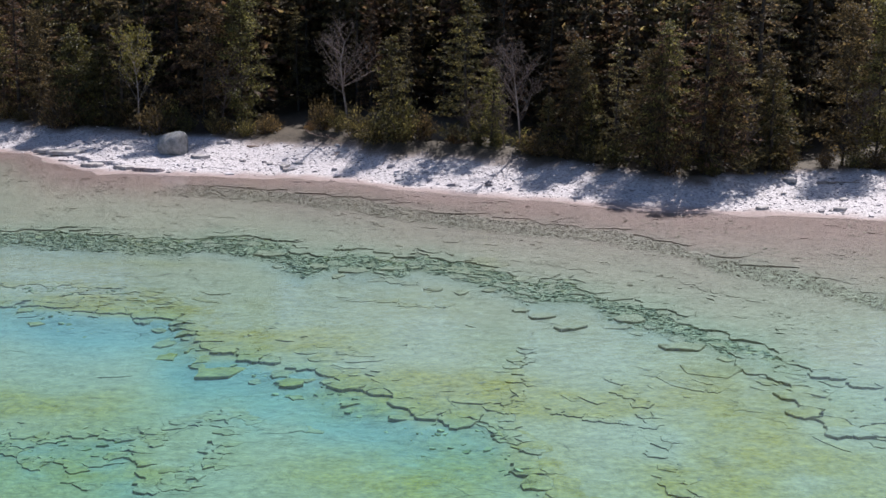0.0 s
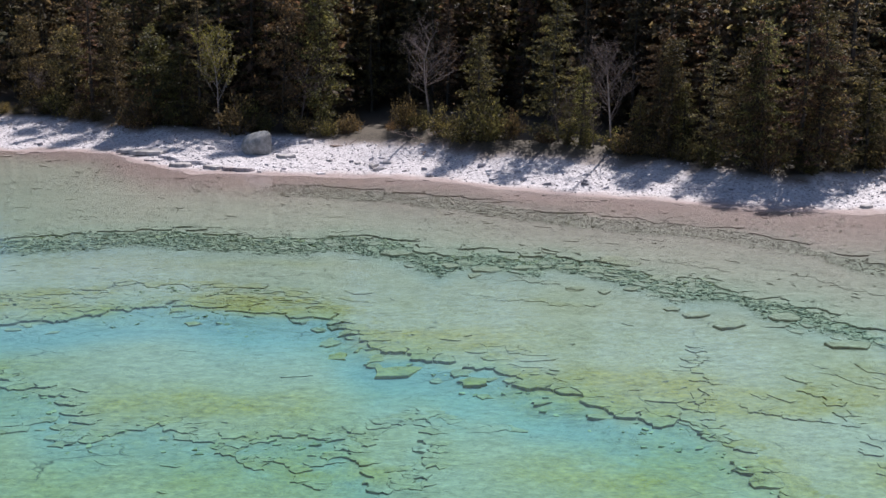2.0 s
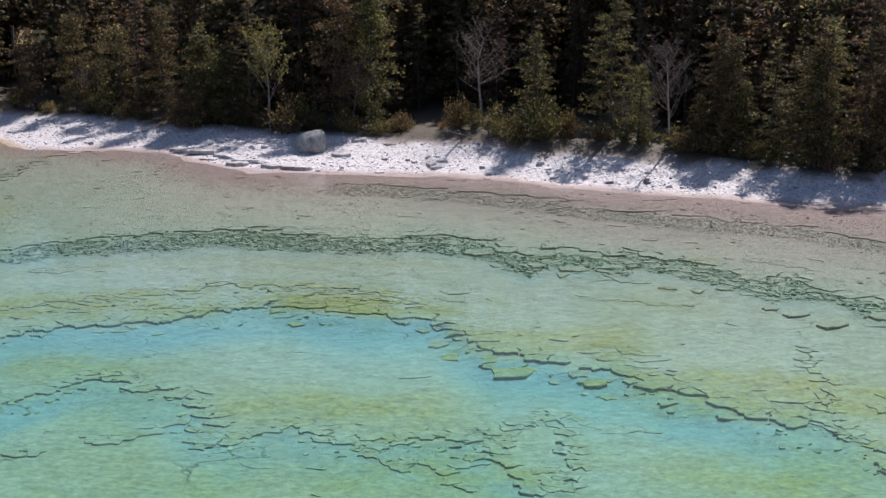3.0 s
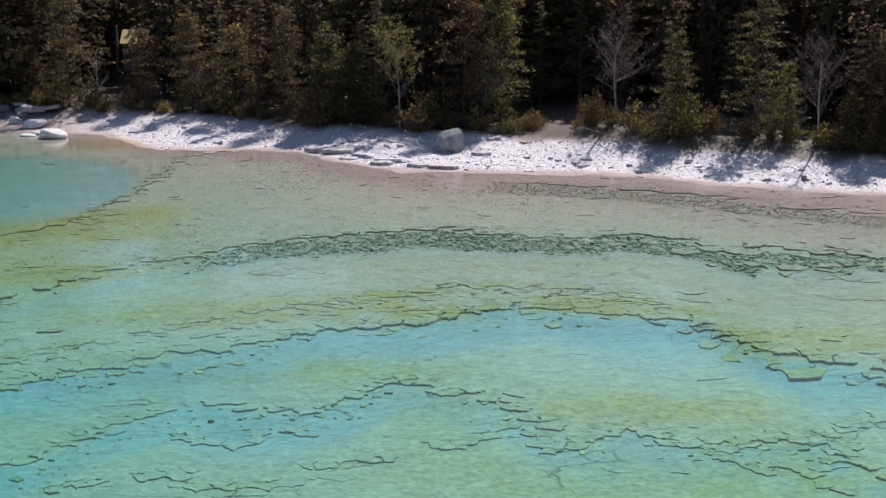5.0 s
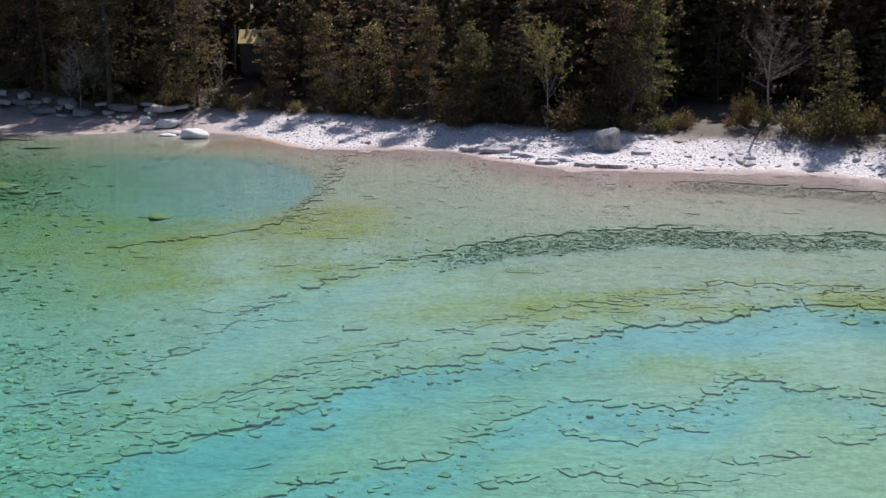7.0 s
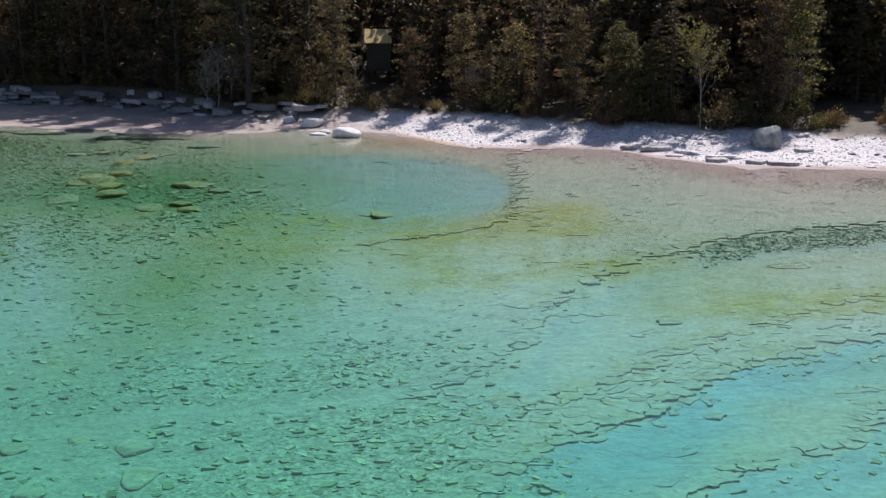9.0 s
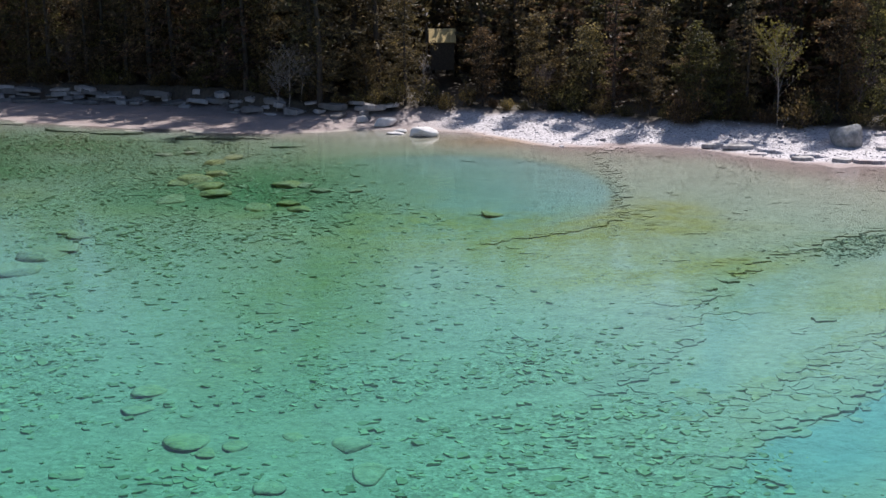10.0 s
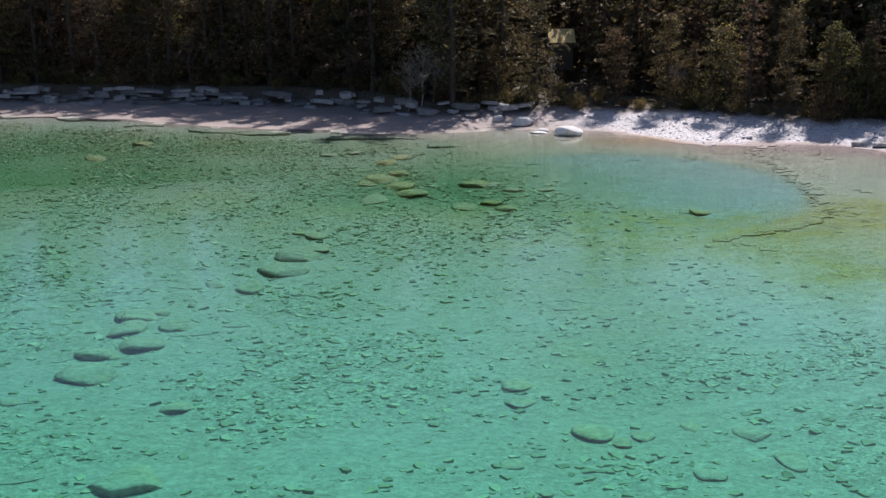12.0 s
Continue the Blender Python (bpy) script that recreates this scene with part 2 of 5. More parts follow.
def rock_material():
    """Layered limestone with its covers: algae, lime mud, shingle, litter; real colours, mixed by the cover weights."""
    m, nodes, links, bsdf = material("shore_limestone")
    geo = nodes.new("ShaderNodeNewGeometry")
    pos = geo.outputs["Position"]
    fine = noise_node(nodes, links, pos, 5.0, 6, 0.65)
    broad = noise_node(nodes, links, pos, 0.35, 5, 0.6, 0.4)
    stretch = nodes.new("ShaderNodeMapping")
    stretch.inputs["Scale"].default_value = (0.75, 1.25, 1.0)
    stretch.inputs["Rotation"].default_value = (0, 0, radians(14))
    links.new(pos, stretch.inputs["Vector"])
    cells = nodes.new("ShaderNodeTexVoronoi")
    cells.feature = "DISTANCE_TO_EDGE"
    cells.inputs["Scale"].default_value = 0.55
    warp = nodes.new("ShaderNodeVectorMath")
    warp.operation = "ADD"
    wob = nodes.new("ShaderNodeTexNoise")
    wob.inputs["Scale"].default_value, wob.inputs["Detail"].default_value = 0.9, 4
    links.new(stretch.outputs[0], wob.inputs["Vector"])
    links.new(stretch.outputs[0], warp.inputs[0])
    links.new(wob.outputs["Color"], warp.inputs[1])
    links.new(warp.outputs[0], cells.inputs["Vector"])
    crack_here = ramp(nodes, links, noise_node(nodes, links, pos, 0.28, 3), [(0.52, (0, 0, 0)), (0.66, (1, 1, 1))])
    crack = calc(nodes, links, "MULTIPLY", ramp(nodes, links, cells.outputs["Distance"], [(0.0, (1, 1, 1)), (0.018, (0, 0, 0))]), crack_here)
    mottle = noise_node(nodes, links, stretch.outputs[0], 1.5, 7, 0.72, 0.6)
    crack = calc(nodes, links, "MULTIPLY", crack, calc(nodes, links, "SUBTRACT", 1.0, calc(nodes, links, "MINIMUM", 1.0, calc(nodes, links, "MULTIPLY", attribute(nodes, "rubble"), 8.0))))
    rock = ramp(nodes, links, fine, [(0.25, (0.31, 0.285, 0.245)), (0.5, (0.43, 0.40, 0.35)), (0.78, (0.53, 0.495, 0.44))])
    rock = mix(nodes, links, calc(nodes, links, "MULTIPLY", broad, 0.5), rock, (0.40, 0.385, 0.31), "MIX")
    rock = mix(nodes, links, 0.35, rock, ramp(nodes, links, mottle, [(0.30, (0.36, 0.37, 0.34)), (0.44, (0.85, 0.85, 0.85)), (0.62, (1, 1, 1))]), "MULTIPLY")
    pink = ramp(nodes, links, fine, [(0.25, (0.27, 0.20, 0.19)), (0.75, (0.42, 0.33, 0.31))])
    col = mix(nodes, links, attribute(nodes, "pink"), rock, pink)
    col = mix(nodes, links, attribute(nodes, "sand"), col, ramp(nodes, links, fine, [(0.3, (0.30, 0.20, 0.13)), (0.7, (0.45, 0.33, 0.24))]))
    marl = ramp(nodes, links, broad, [(0.3, (0.22, 0.32, 0.40)), (0.7, (0.32, 0.40, 0.47))])
    col = mix(nodes, links, calc(nodes, links, "MULTIPLY", attribute(nodes, "marl"), 0.85), col, marl)
    algae = ramp(nodes, links, fine, [(0.25, (0.15, 0.12, 0.035)), (0.5, (0.37, 0.30, 0.09)), (0.8, (0.56, 0.45, 0.155))])
    patch = ramp(nodes, links, noise_node(nodes, links, pos, 0.8, 6, 0.7), [(0.3, (0.35, 0.35, 0.35)), (0.62, (1, 1, 1))])
    col = mix(nodes, links, calc(nodes, links, "MULTIPLY", attribute(nodes, "algae"), patch), col, algae)
    peb = nodes.new("ShaderNodeTexVoronoi")
    peb.inputs["Scale"].default_value = 8.0
    links.new(pos, peb.inputs["Vector"])
    peb_grey = nodes.new("ShaderNodeSeparateColor")
    links.new(peb.outputs["Color"], peb_grey.inputs[0])
    small = ramp(nodes, links, peb_grey.outputs[0], [(0.0, (0.22, 0.23, 0.165)), (0.5, (0.345, 0.355, 0.275)), (1.0, (0.50, 0.50, 0.40))])
    beige = ramp(nodes, links, peb_grey.outputs[0], [(0.0, (0.22, 0.185, 0.165)), (0.5, (0.36, 0.31, 0.28)), (1.0, (0.52, 0.46, 0.42))])
    small = mix(nodes, links, attribute(nodes, "pink"), small, beige)
    col = mix(nodes, links, attribute(nodes, "rubble"), col, small)
    green = ramp(nodes, links, fine, [(0.25, (0.045, 0.105, 0.04)), (0.7, (0.17, 0.28, 0.10))])
    col = mix(nodes, links, calc(nodes, links, "MULTIPLY", attribute(nodes, "weed"), 0.9), col, green)
    blotch = noise_node(nodes, links, stretch.outputs[0], 2.4, 6, 0.75, 0.8)
    col = mix(nodes, links, 0.35, col, ramp(nodes, links, blotch, [(0.36, (0.34, 0.36, 0.32)), (0.48, (0.85, 0.85, 0.85)), (0.60, (1, 1, 1))]), "MULTIPLY")
    white = ramp(nodes, links, peb_grey.outputs[1], [(0.0, (0.30, 0.27, 0.28)), (0.3, (0.47, 0.43, 0.445)), (1.0, (0.62, 0.575, 0.595))])
    col = mix(nodes, links, attribute(nodes, "shingle"), col, white)
    leafy = ramp(nodes, links, fine, [(0.3, (0.035, 0.025, 0.016)), (0.7, (0.10, 0.075, 0.05))])
    col = mix(nodes, links, attribute(nodes, "litter"), col, leafy)
    col = mix(nodes, links, calc(nodes, links, "MULTIPLY", crack, 0.75), col, (0.06, 0.06, 0.05))
    links.new(col, bsdf.inputs["Base Color"])
    bsdf.inputs["Roughness"].default_value = 0.75
    rough_h = calc(nodes, links, "ADD", fine, calc(nodes, links, "MULTIPLY", peb.outputs["Distance"], calc(nodes, links, "MAXIMUM", attribute(nodes, "shingle"), attribute(nodes, "rubble"))))
    rough_h = calc(nodes, links, "SUBTRACT", calc(nodes, links, "ADD", rough_h, mottle), crack)
    first = bump(nodes, links, rough_h, 0.6, 0.05, bsdf.inputs["Normal"])
    beds = calc(nodes, links, "MULTIPLY", noise_node(nodes, links, stretch.outputs[0], 0.8, 7, 0.68, 0.4), 9.0)
    steps = calc(nodes, links, "ADD", calc(nodes, links, "FLOOR", beds), calc(nodes, links, "MULTIPLY", calc(nodes, links, "FRACT", beds), 0.35))
    steps = calc(nodes, links, "MULTIPLY", steps, calc(nodes, links, "SUBTRACT", 1.0, calc(nodes, links, "MINIMUM", 1.0, calc(nodes, links, "ADD", attribute(nodes, "shingle"), attribute(nodes, "litter")))))
    for size, height_of in ((3.4, 4.0), (8.0, 1.6)):
        piece = nodes.new("ShaderNodeTexVoronoi")
        piece.inputs["Scale"].default_value = size
        links.new(warp.outputs[0], piece.inputs["Vector"])
        tone = nodes.new("ShaderNodeSeparateColor")
        links.new(piece.outputs["Color"], tone.inputs[0])
        steps = calc(nodes, links, "ADD", steps, calc(nodes, links, "MULTIPLY", calc(nodes, links, "MULTIPLY", tone.outputs[0], height_of), attribute(nodes, "rubble")))
    second = bump(nodes, links, steps, 0.9, 0.055, bsdf.inputs["Normal"])
    links.new(first.outputs[0], second.inputs["Normal"])
    return m


ROCK = rock_material()


def stone_material(name, dark, light, scale=6.0, low=0.8, high=1.15):
    m, nodes, links, bsdf = material(name)
    info = nodes.new("ShaderNodeObjectInfo")
    coords = nodes.new("ShaderNodeTexCoord")
    n = noise_node(nodes, links, coords.outputs["Object"], scale, 6, 0.65)
    col = ramp(nodes, links, n, [(0.3, dark), (0.72, light)])
    tone = nodes.new("ShaderNodeMapRange")
    tone.inputs["To Min"].default_value, tone.inputs["To Max"].default_value = low, high
    links.new(info.outputs["Random"], tone.inputs[0])
    hsv = nodes.new("ShaderNodeHueSaturation")
    links.new(col, hsv.inputs["Color"])
    links.new(tone.outputs[0], hsv.inputs["Value"])
    links.new(hsv.outputs[0], bsdf.inputs["Base Color"])
    bsdf.inputs["Roughness"].default_value = 0.8
    bump(nodes, links, n, 0.6, 0.06, bsdf.inputs["Normal"])
    return m


def island_material(name, stops, rough=0.8):
    """Loose stones of one mesh, each with a tone of its own."""
    m, nodes, links, bsdf = material(name)
    geo = nodes.new("ShaderNodeNewGeometry")
    n = noise_node(nodes, links, geo.outputs["Position"], 9, 4)
    col = ramp(nodes, links, geo.outputs["Random Per Island"], stops)
    col = mix(nodes, links, 0.35, col, ramp(nodes, links, n, [(0.3, (0.3, 0.3, 0.3)), (0.7, (1, 1, 1))]), "MULTIPLY")
    links.new(col, bsdf.inputs["Base Color"])
    bsdf.inputs["Roughness"].default_value = rough
    return m


BOULDER = stone_material("grey_boulder", (0.13, 0.13, 0.13), (0.42, 0.41, 0.40), 2.5)
BANK_STONE = stone_material("bank_limestone", (0.22, 0.20, 0.19), (0.60, 0.55, 0.54), 1.6, 0.3, 0.9)
BEACH_SLAB = stone_material("beach_slab", (0.24, 0.22, 0.21), (0.60, 0.55, 0.54), 2.0)
WHITE_STONE = stone_material("bleached_limestone", (0.55, 0.52, 0.51), (0.82, 0.79, 0.77), 2.0)
RUBBLE = island_material("lake_rubble", [(0.0, (0.12, 0.15, 0.125)), (0.5, (0.27, 0.31, 0.26)), (1.0, (0.47, 0.50, 0.43))])
BED_STONES = island_material("bed_stones", [(0.0, (0.23, 0.255, 0.14)), (0.5, (0.36, 0.38, 0.235)), (1.0, (0.53, 0.53, 0.36))])
GRAVEL = island_material("beige_gravel", [(0.0, (0.22, 0.19, 0.16)), (0.5, (0.35, 0.305, 0.27)), (1.0, (0.52, 0.46, 0.41))])
PEBBLES = island_material("beach_shingle", [(0.0, (0.20, 0.18, 0.185)), (0.35, (0.48, 0.44, 0.455)), (1.0, (0.66, 0.61, 0.635))])


def water_material():
    """Clear lake water: Fresnel gloss on top, what lies below tinted by the depth of the water, and ripple light
    painted into that tint.
    """
    m, nodes, links, bsdf = material("lake_water")
    nodes.remove(bsdf)
    out = nodes["Material Output"]
    geo = nodes.new("ShaderNodeNewGeometry")
    place = nodes.new("ShaderNodeMapping")
    place.inputs["Scale"].default_value = (1.0, 1.2, 1.0)
    place.inputs["Rotation"].default_value = (0, 0, radians(-22))
    links.new(geo.outputs["Position"], place.inputs["Vector"])
    small = noise_node(nodes, links, place.outputs[0], 3.4, 5, 0.65, 0.3)
    large = noise_node(nodes, links, place.outputs[0], 0.35, 2, 0.5)
    train = nodes.new("ShaderNodeTexWave")
    train.wave_type, train.bands_direction = "BANDS", "Y"
    for key, value in (("Scale", 0.55), ("Distortion", 11.0), ("Detail", 3.0), ("Detail Scale", 1.6), ("Detail Roughness", 0.6)):
        train.inputs[key].default_value = value
    links.new(place.outputs[0], train.inputs["Vector"])
    small = calc(nodes, links, "ADD", calc(nodes, links, "MULTIPLY", small, 0.84), calc(nodes, links, "MULTIPLY", train.outputs["Fac"], 0.16))
    waves = calc(nodes, links, "ADD", small, calc(nodes, links, "MULTIPLY", large, 1.5))
    b = nodes.new("ShaderNodeBump")
    b.inputs["Strength"].default_value, b.inputs["Distance"].default_value = 0.25, 0.025
    links.new(waves, b.inputs["Height"])
    depth = attribute(nodes, "depth")
    tint = nodes.new("ShaderNodeCombineColor")
    for n, k in enumerate((0.78, 0.105, 0.205)):
        links.new(calc(nodes, links, "EXPONENT", calc(nodes, links, "MULTIPLY", depth, -k)), tint.inputs[n])
    # ripple light on the bed, painted as brighter and dimmer spots of the tint
    painted_caustics = nodes.new("ShaderNodeMapRange")
    painted_caustics.inputs["From Min"].default_value, painted_caustics.inputs["From Max"].default_value = 0.25, 0.75
    painted_caustics.inputs["To Min"].default_value, painted_caustics.inputs["To Max"].default_value = 0.82, 1.0
    links.new(small, painted_caustics.inputs[0])
    clear = nodes.new("ShaderNodeBsdfTransparent")
    links.new(mix(nodes, links, 1.0, tint.outputs[0], painted_caustics.outputs[0], "MULTIPLY"), clear.inputs[0])
    gloss = nodes.new("ShaderNodeBsdfGlossy")
    gloss.inputs["Roughness"].default_value = 0.04
    links.new(b.outputs[0], gloss.inputs["Normal"])
    fres = nodes.new("ShaderNodeFresnel")
    fres.inputs["IOR"].default_value = 1.333
    links.new(b.outputs[0], fres.inputs["Normal"])
    both = nodes.new("ShaderNodeMixShader")
    links.new(fres.outputs[0], both.inputs[0])
    links.new(clear.outputs[0], both.inputs[1])
    links.new(gloss.outputs[0], both.inputs[2])
    links.new(both.outputs[0], out.inputs["Surface"])
    return m


WATER = water_material()


def leaf_material(name, dark, light, through_light=0.5):
    m, nodes, links, bsdf = material(name)
    geo = nodes.new("ShaderNodeNewGeometry")
    info = nodes.new("ShaderNodeObjectInfo")
    clump = noise_node(nodes, links, geo.outputs["Position"], 0.9, 4, 0.6)
    own = calc(nodes, links, "ADD", calc(nodes, links, "MULTIPLY", geo.outputs["Random Per Island"], 0.45), calc(nodes, links, "MULTIPLY", clump, 0.6))
    col = ramp(nodes, links, own, [(0.3, dark), (0.62, tuple(0.86 * a + 0.14 * b for a, b in zip(dark, light))), (0.92, light)])
    hsv = nodes.new("ShaderNodeHueSaturation")
    hue = nodes.new("ShaderNodeMapRange")
    hue.inputs["To Min"].default_value, hue.inputs["To Max"].default_value = 0.45, 0.525
    val = nodes.new("ShaderNodeMapRange")
    val.inputs["To Min"].default_value, val.inputs["To Max"].default_value = 0.6, 1.25
    links.new(info.outputs["Random"], hue.inputs[0])
    links.new(calc(nodes, links, "FRACT", calc(nodes, links, "MULTIPLY", info.outputs["Random"], 7.31)), val.inputs[0])
    links.new(hue.outputs[0], hsv.inputs["Hue"])
    links.new(val.outputs[0], hsv.inputs["Value"])
    links.new(col, hsv.inputs["Color"])
    links.new(hsv.outputs[0], bsdf.inputs["Base Color"])
    bsdf.inputs["Roughness"].default_value = 0.6
    tr = nodes.new("ShaderNodeBsdfTranslucent")
    links.new(hsv.outputs[0], tr.inputs[0])
    both = nodes.new("ShaderNodeMixShader")
    both.inputs[0].default_value = through_light
    links.new(bsdf.outputs[0], both.inputs[1])
    links.new(tr.outputs[0], both.inputs[2])
    links.new(both.outputs[0], nodes["Material Output"].inputs["Surface"])
    return m


CONIFER = leaf_material("conifer_needles", (0.054, 0.043, 0.025), (0.55, 0.40, 0.17), 0.5)
SHRUB = leaf_material("shrub_leaves", (0.056, 0.048, 0.020), (0.58, 0.46, 0.15), 0.5)
YELLOW = leaf_material("spring_leaves", (0.16, 0.14, 0.03), (0.42, 0.36, 0.10))


def bark_material(name, dark, light):
    m, nodes, links, bsdf = material(name)
    geo = nodes.new("ShaderNodeNewGeometry")
    n = noise_node(nodes, links, geo.outputs["Position"], 7, 5)
    links.new(ramp(nodes, links, n, [(0.3, dark), (0.7, light)]), bsdf.inputs["Base Color"])
    bsdf.inputs["Roughness"].default_value = 0.9
    bump(nodes, links, n, 0.6, 0.03, bsdf.inputs["Normal"])
    return m


BARK = bark_material("conifer_bark", (0.025, 0.019, 0.015), (0.075, 0.058, 0.046))
PALE_BARK = bark_material("pale_bark", (0.17, 0.14, 0.125), (0.40, 0.34, 0.31))
TWIG = bark_material("grey_twigs", (0.09, 0.065, 0.06), (0.21, 0.16, 0.145))
DRIFT = bark_material("driftwood", (0.16, 0.10, 0.08), (0.42, 0.33, 0.28))

# ---- the large structure: ground, water ----
def spread(a, b, step, far):
    """Even steps from a to b, then wider ones out to the far distance on both sides."""
    inner = list(np.arange(a, b + step / 2, step))
    grow, out_low, out_high, d = step, [], [], 0.0
    while d < far:
        grow *= 1.35
        d += grow
        out_low.append(a - d)
        out_high.append(inner[-1] + d)
    return np.array(out_low[::-1] + inner + out_high)


ground_me = grid_mesh("ground", spread(-104, 34, 0.42, 2500), spread(20, 112, 0.33, 2500), height)
dress(ground_me)
ground_me.materials.append(ROCK)
ground = tagged(new("ground", ground_me), "pale limestone lake shore with shingle beach and forest floor", "ground", kind="structure")

water_me = grid_mesh("water", spread(-104, 34, 0.8, 2500), spread(14, 106, 0.8, 2500), lambda x, y: 0.0 * x)
co = np.empty(len(water_me.vertices) * 3, np.float32)
water_me.vertices.foreach_get("co", co)
co = co.reshape(-1, 3)
deep = np.clip(-height(co[:, 0], co[:, 1]) - 0.03, 0, 6)
at = water_me.attributes.new("depth", "FLOAT", "POINT")
at.data.foreach_set("value", deep.astype(np.float32))
water_me.materials.append(WATER)
water = tagged(new("water", water_me), "clear shallow turquoise lake water with small ripples", "water", kind="structure")


# ---- forest ----
def tube(path, radii, sides=6):
    """Vertices and quads of a tapered tube along a path."""
    path, verts, quads = np.asarray(path, float), [], []
    for n, (p, r) in enumerate(zip(path, radii)):
        d = path[min(n + 1, len(path) - 1)] - path[max(n - 1, 0)]
        d = d / (np.linalg.norm(d) + 1e-9)
        u = np.cross(d, (0.3, 0.9, 0.1) if abs(d[2]) > 0.7 else (0, 0, 1))
        u /= np.linalg.norm(u) + 1e-9
        v = np.cross(d, u)
        a = np.arange(sides) * 2 * np.pi / sides
        verts.append(p + r * (np.cos(a)[:, None] * u + np.sin(a)[:, None] * v))
        if n:
            for k in range(sides):
                b, c = (n - 1) * sides, (k + 1) % sides
                quads.append((b + k, b + c, b + sides + c, b + sides + k))
    return np.concatenate(verts), np.array(quads)


def tubes_mesh(name, tubes):
    verts, quads, base = [], [], 0
    for v, q in tubes:
        verts.append(v)
        quads.append(q + base)
        base += len(v)
    quads = np.concatenate(quads)
    return mesh_from(name, np.concatenate(verts), quads.ravel(), np.full(len(quads), 4), True)


def leaves_mesh(name, centres, ways, lengths, widths, rng):
    """Kite-shaped sprays at the centres, pointing along the ways."""
    n = len(centres)
    ways = ways / (np.linalg.norm(ways, axis=1, keepdims=True) + 1e-9)
    side = np.cross(ways, rng.normal(size=(n, 3)))
    side /= np.linalg.norm(side, axis=1, keepdims=True) + 1e-9
    l, w = lengths[:, None], widths[:, None]
    up = np.cross(ways, side)
    verts = np.stack([centres - ways * l * 0.5, centres + side * w * 0.5 + up * w * 0.15, centres + ways * l * 0.5, centres - side * w * 0.5 + up * w * 0.15], 1).reshape(-1, 3)
    return mesh_from(name, verts, np.arange(4 * n), np.full(n, 4))


def conifer_meshes(seed, tall, wide, branches, sprays, skirt=0.06, droop=0.25, ragged=0.35, size=0.26, taper=0.6, slim=(0.24, 0.44), limbs=True):
    """Trunk with limbs, and a crown of sprays, for one kind of conifer."""
    rng = np.random.default_rng(seed)
    zs = np.linspace(0, tall, 9)
    bend = np.cumsum(rng.normal(0, 0.05, (9, 2)), 0)
    spine = np.c_[bend, zs]
    tubes = [tube(spine, 0.17 * tall / 12 * (1 - zs / tall) ** 0.8 + 0.015, 7)]
    centres, ways = [], []
    for b in range(branches):
        q = skirt + (1 - skirt) * ((b + rng.random()) / branches) ** 1.05
        z = q * tall
        root = np.array([np.interp(z, zs, bend[:, 0]), np.interp(z, zs, bend[:, 1]), z])
        a = b * 2.4 + rng.normal(0, 0.5)
        lobe = 1 + ragged * math.sin(3 * a + seed) * math.sin(z * 1.3 + seed)
        reach = (wide * (1 - q) ** taper * (0.55 + 0.45 * min(1, q / 0.18)) + 0.22) * lobe * rng.uniform(1 - ragged, 1.1)
        out = np.array([math.cos(a), math.sin(a), 0])
        tip = root + out * reach + np.array([0, 0, reach * (rng.uniform(-0.1, 0.25) - droop * (1 - q))])
        mid = (root + tip) / 2 + np.array([0, 0, 0.08 * reach])
        if limbs and b % 3 == 0:
            tubes.append(tube([root, mid, tip], [0.035, 0.022, 0.006], 3))
        k = max(2, int(sprays * (0.35 + reach / wide) / 5))
        t = 0.2 + 0.85 * rng.random(k) ** 0.7
        base = root * (1 - t)[:, None] + tip * t[:, None] + np.c_[np.zeros((k, 2)), 0.3 * reach * t * (1 - t)]
        spreadw = (0.07 + 0.20 * reach * (0.3 + 0.7 * t))[:, None]
        base = base + rng.normal(0, 1, (k, 3)) * spreadw * (0.9, 0.9, 0.22)
        centres.append(np.repeat(base, 5, 0) + rng.normal(0, 0.10, (5 * k, 3)) * (1, 1, 0.5))
        ways.append(out + rng.normal(0, 0.6, (5 * k, 3)) + (0, 0, -0.25))
    centres, ways = np.concatenate(centres), np.concatenate(ways)
    n = len(centres)
    size_each = size * rng.uniform(0.55, 1.35, n)
    crown = leaves_mesh("crown", centres, ways, size_each, size_each * rng.uniform(*slim, n), rng)
    return tubes_mesh("trunk", tubes), crown


def bush_meshes(seed, tall, wide, count, size=0.17):
    """Low stems, and a rounded ragged crown of leaves."""
    rng = np.random.default_rng(seed)
    tubes, centres, ways = [], [], []
    for b in range(26):
        a, q = rng.random() * 6.283, rng.random()
        tip = np.array([math.cos(a) * wide * q ** 0.5, math.sin(a) * wide * q ** 0.5, tall * (1 - 0.55 * q) * rng.uniform(0.55, 1.05)])
        root = tip * (0.12, 0.12, 0)
        tubes.append(tube([root, (root + tip) / 2 + rng.normal(0, 0.08, 3), tip], [0.03, 0.02, 0.006], 3))
        k = count // 26
        t = rng.random(k)[:, None] ** 0.55
        centres.append(root * (1 - t) + tip * t + rng.normal(0, 0.17 * wide, (k, 3)) * (1, 1, 0.8))
        ways.append(tip - root + rng.normal(0, 0.6, (k, 3)))
    centres = np.concatenate(centres)
    centres[:, 2] = np.abs(centres[:, 2])
    ways = np.concatenate(ways)
    s = size * rng.uniform(0.5, 1.4, len(centres))
    return tubes_mesh("woody_base", tubes), leaves_mesh("foliage", centres, ways, s, s * rng.uniform(0.4, 0.7, len(s)), rng)


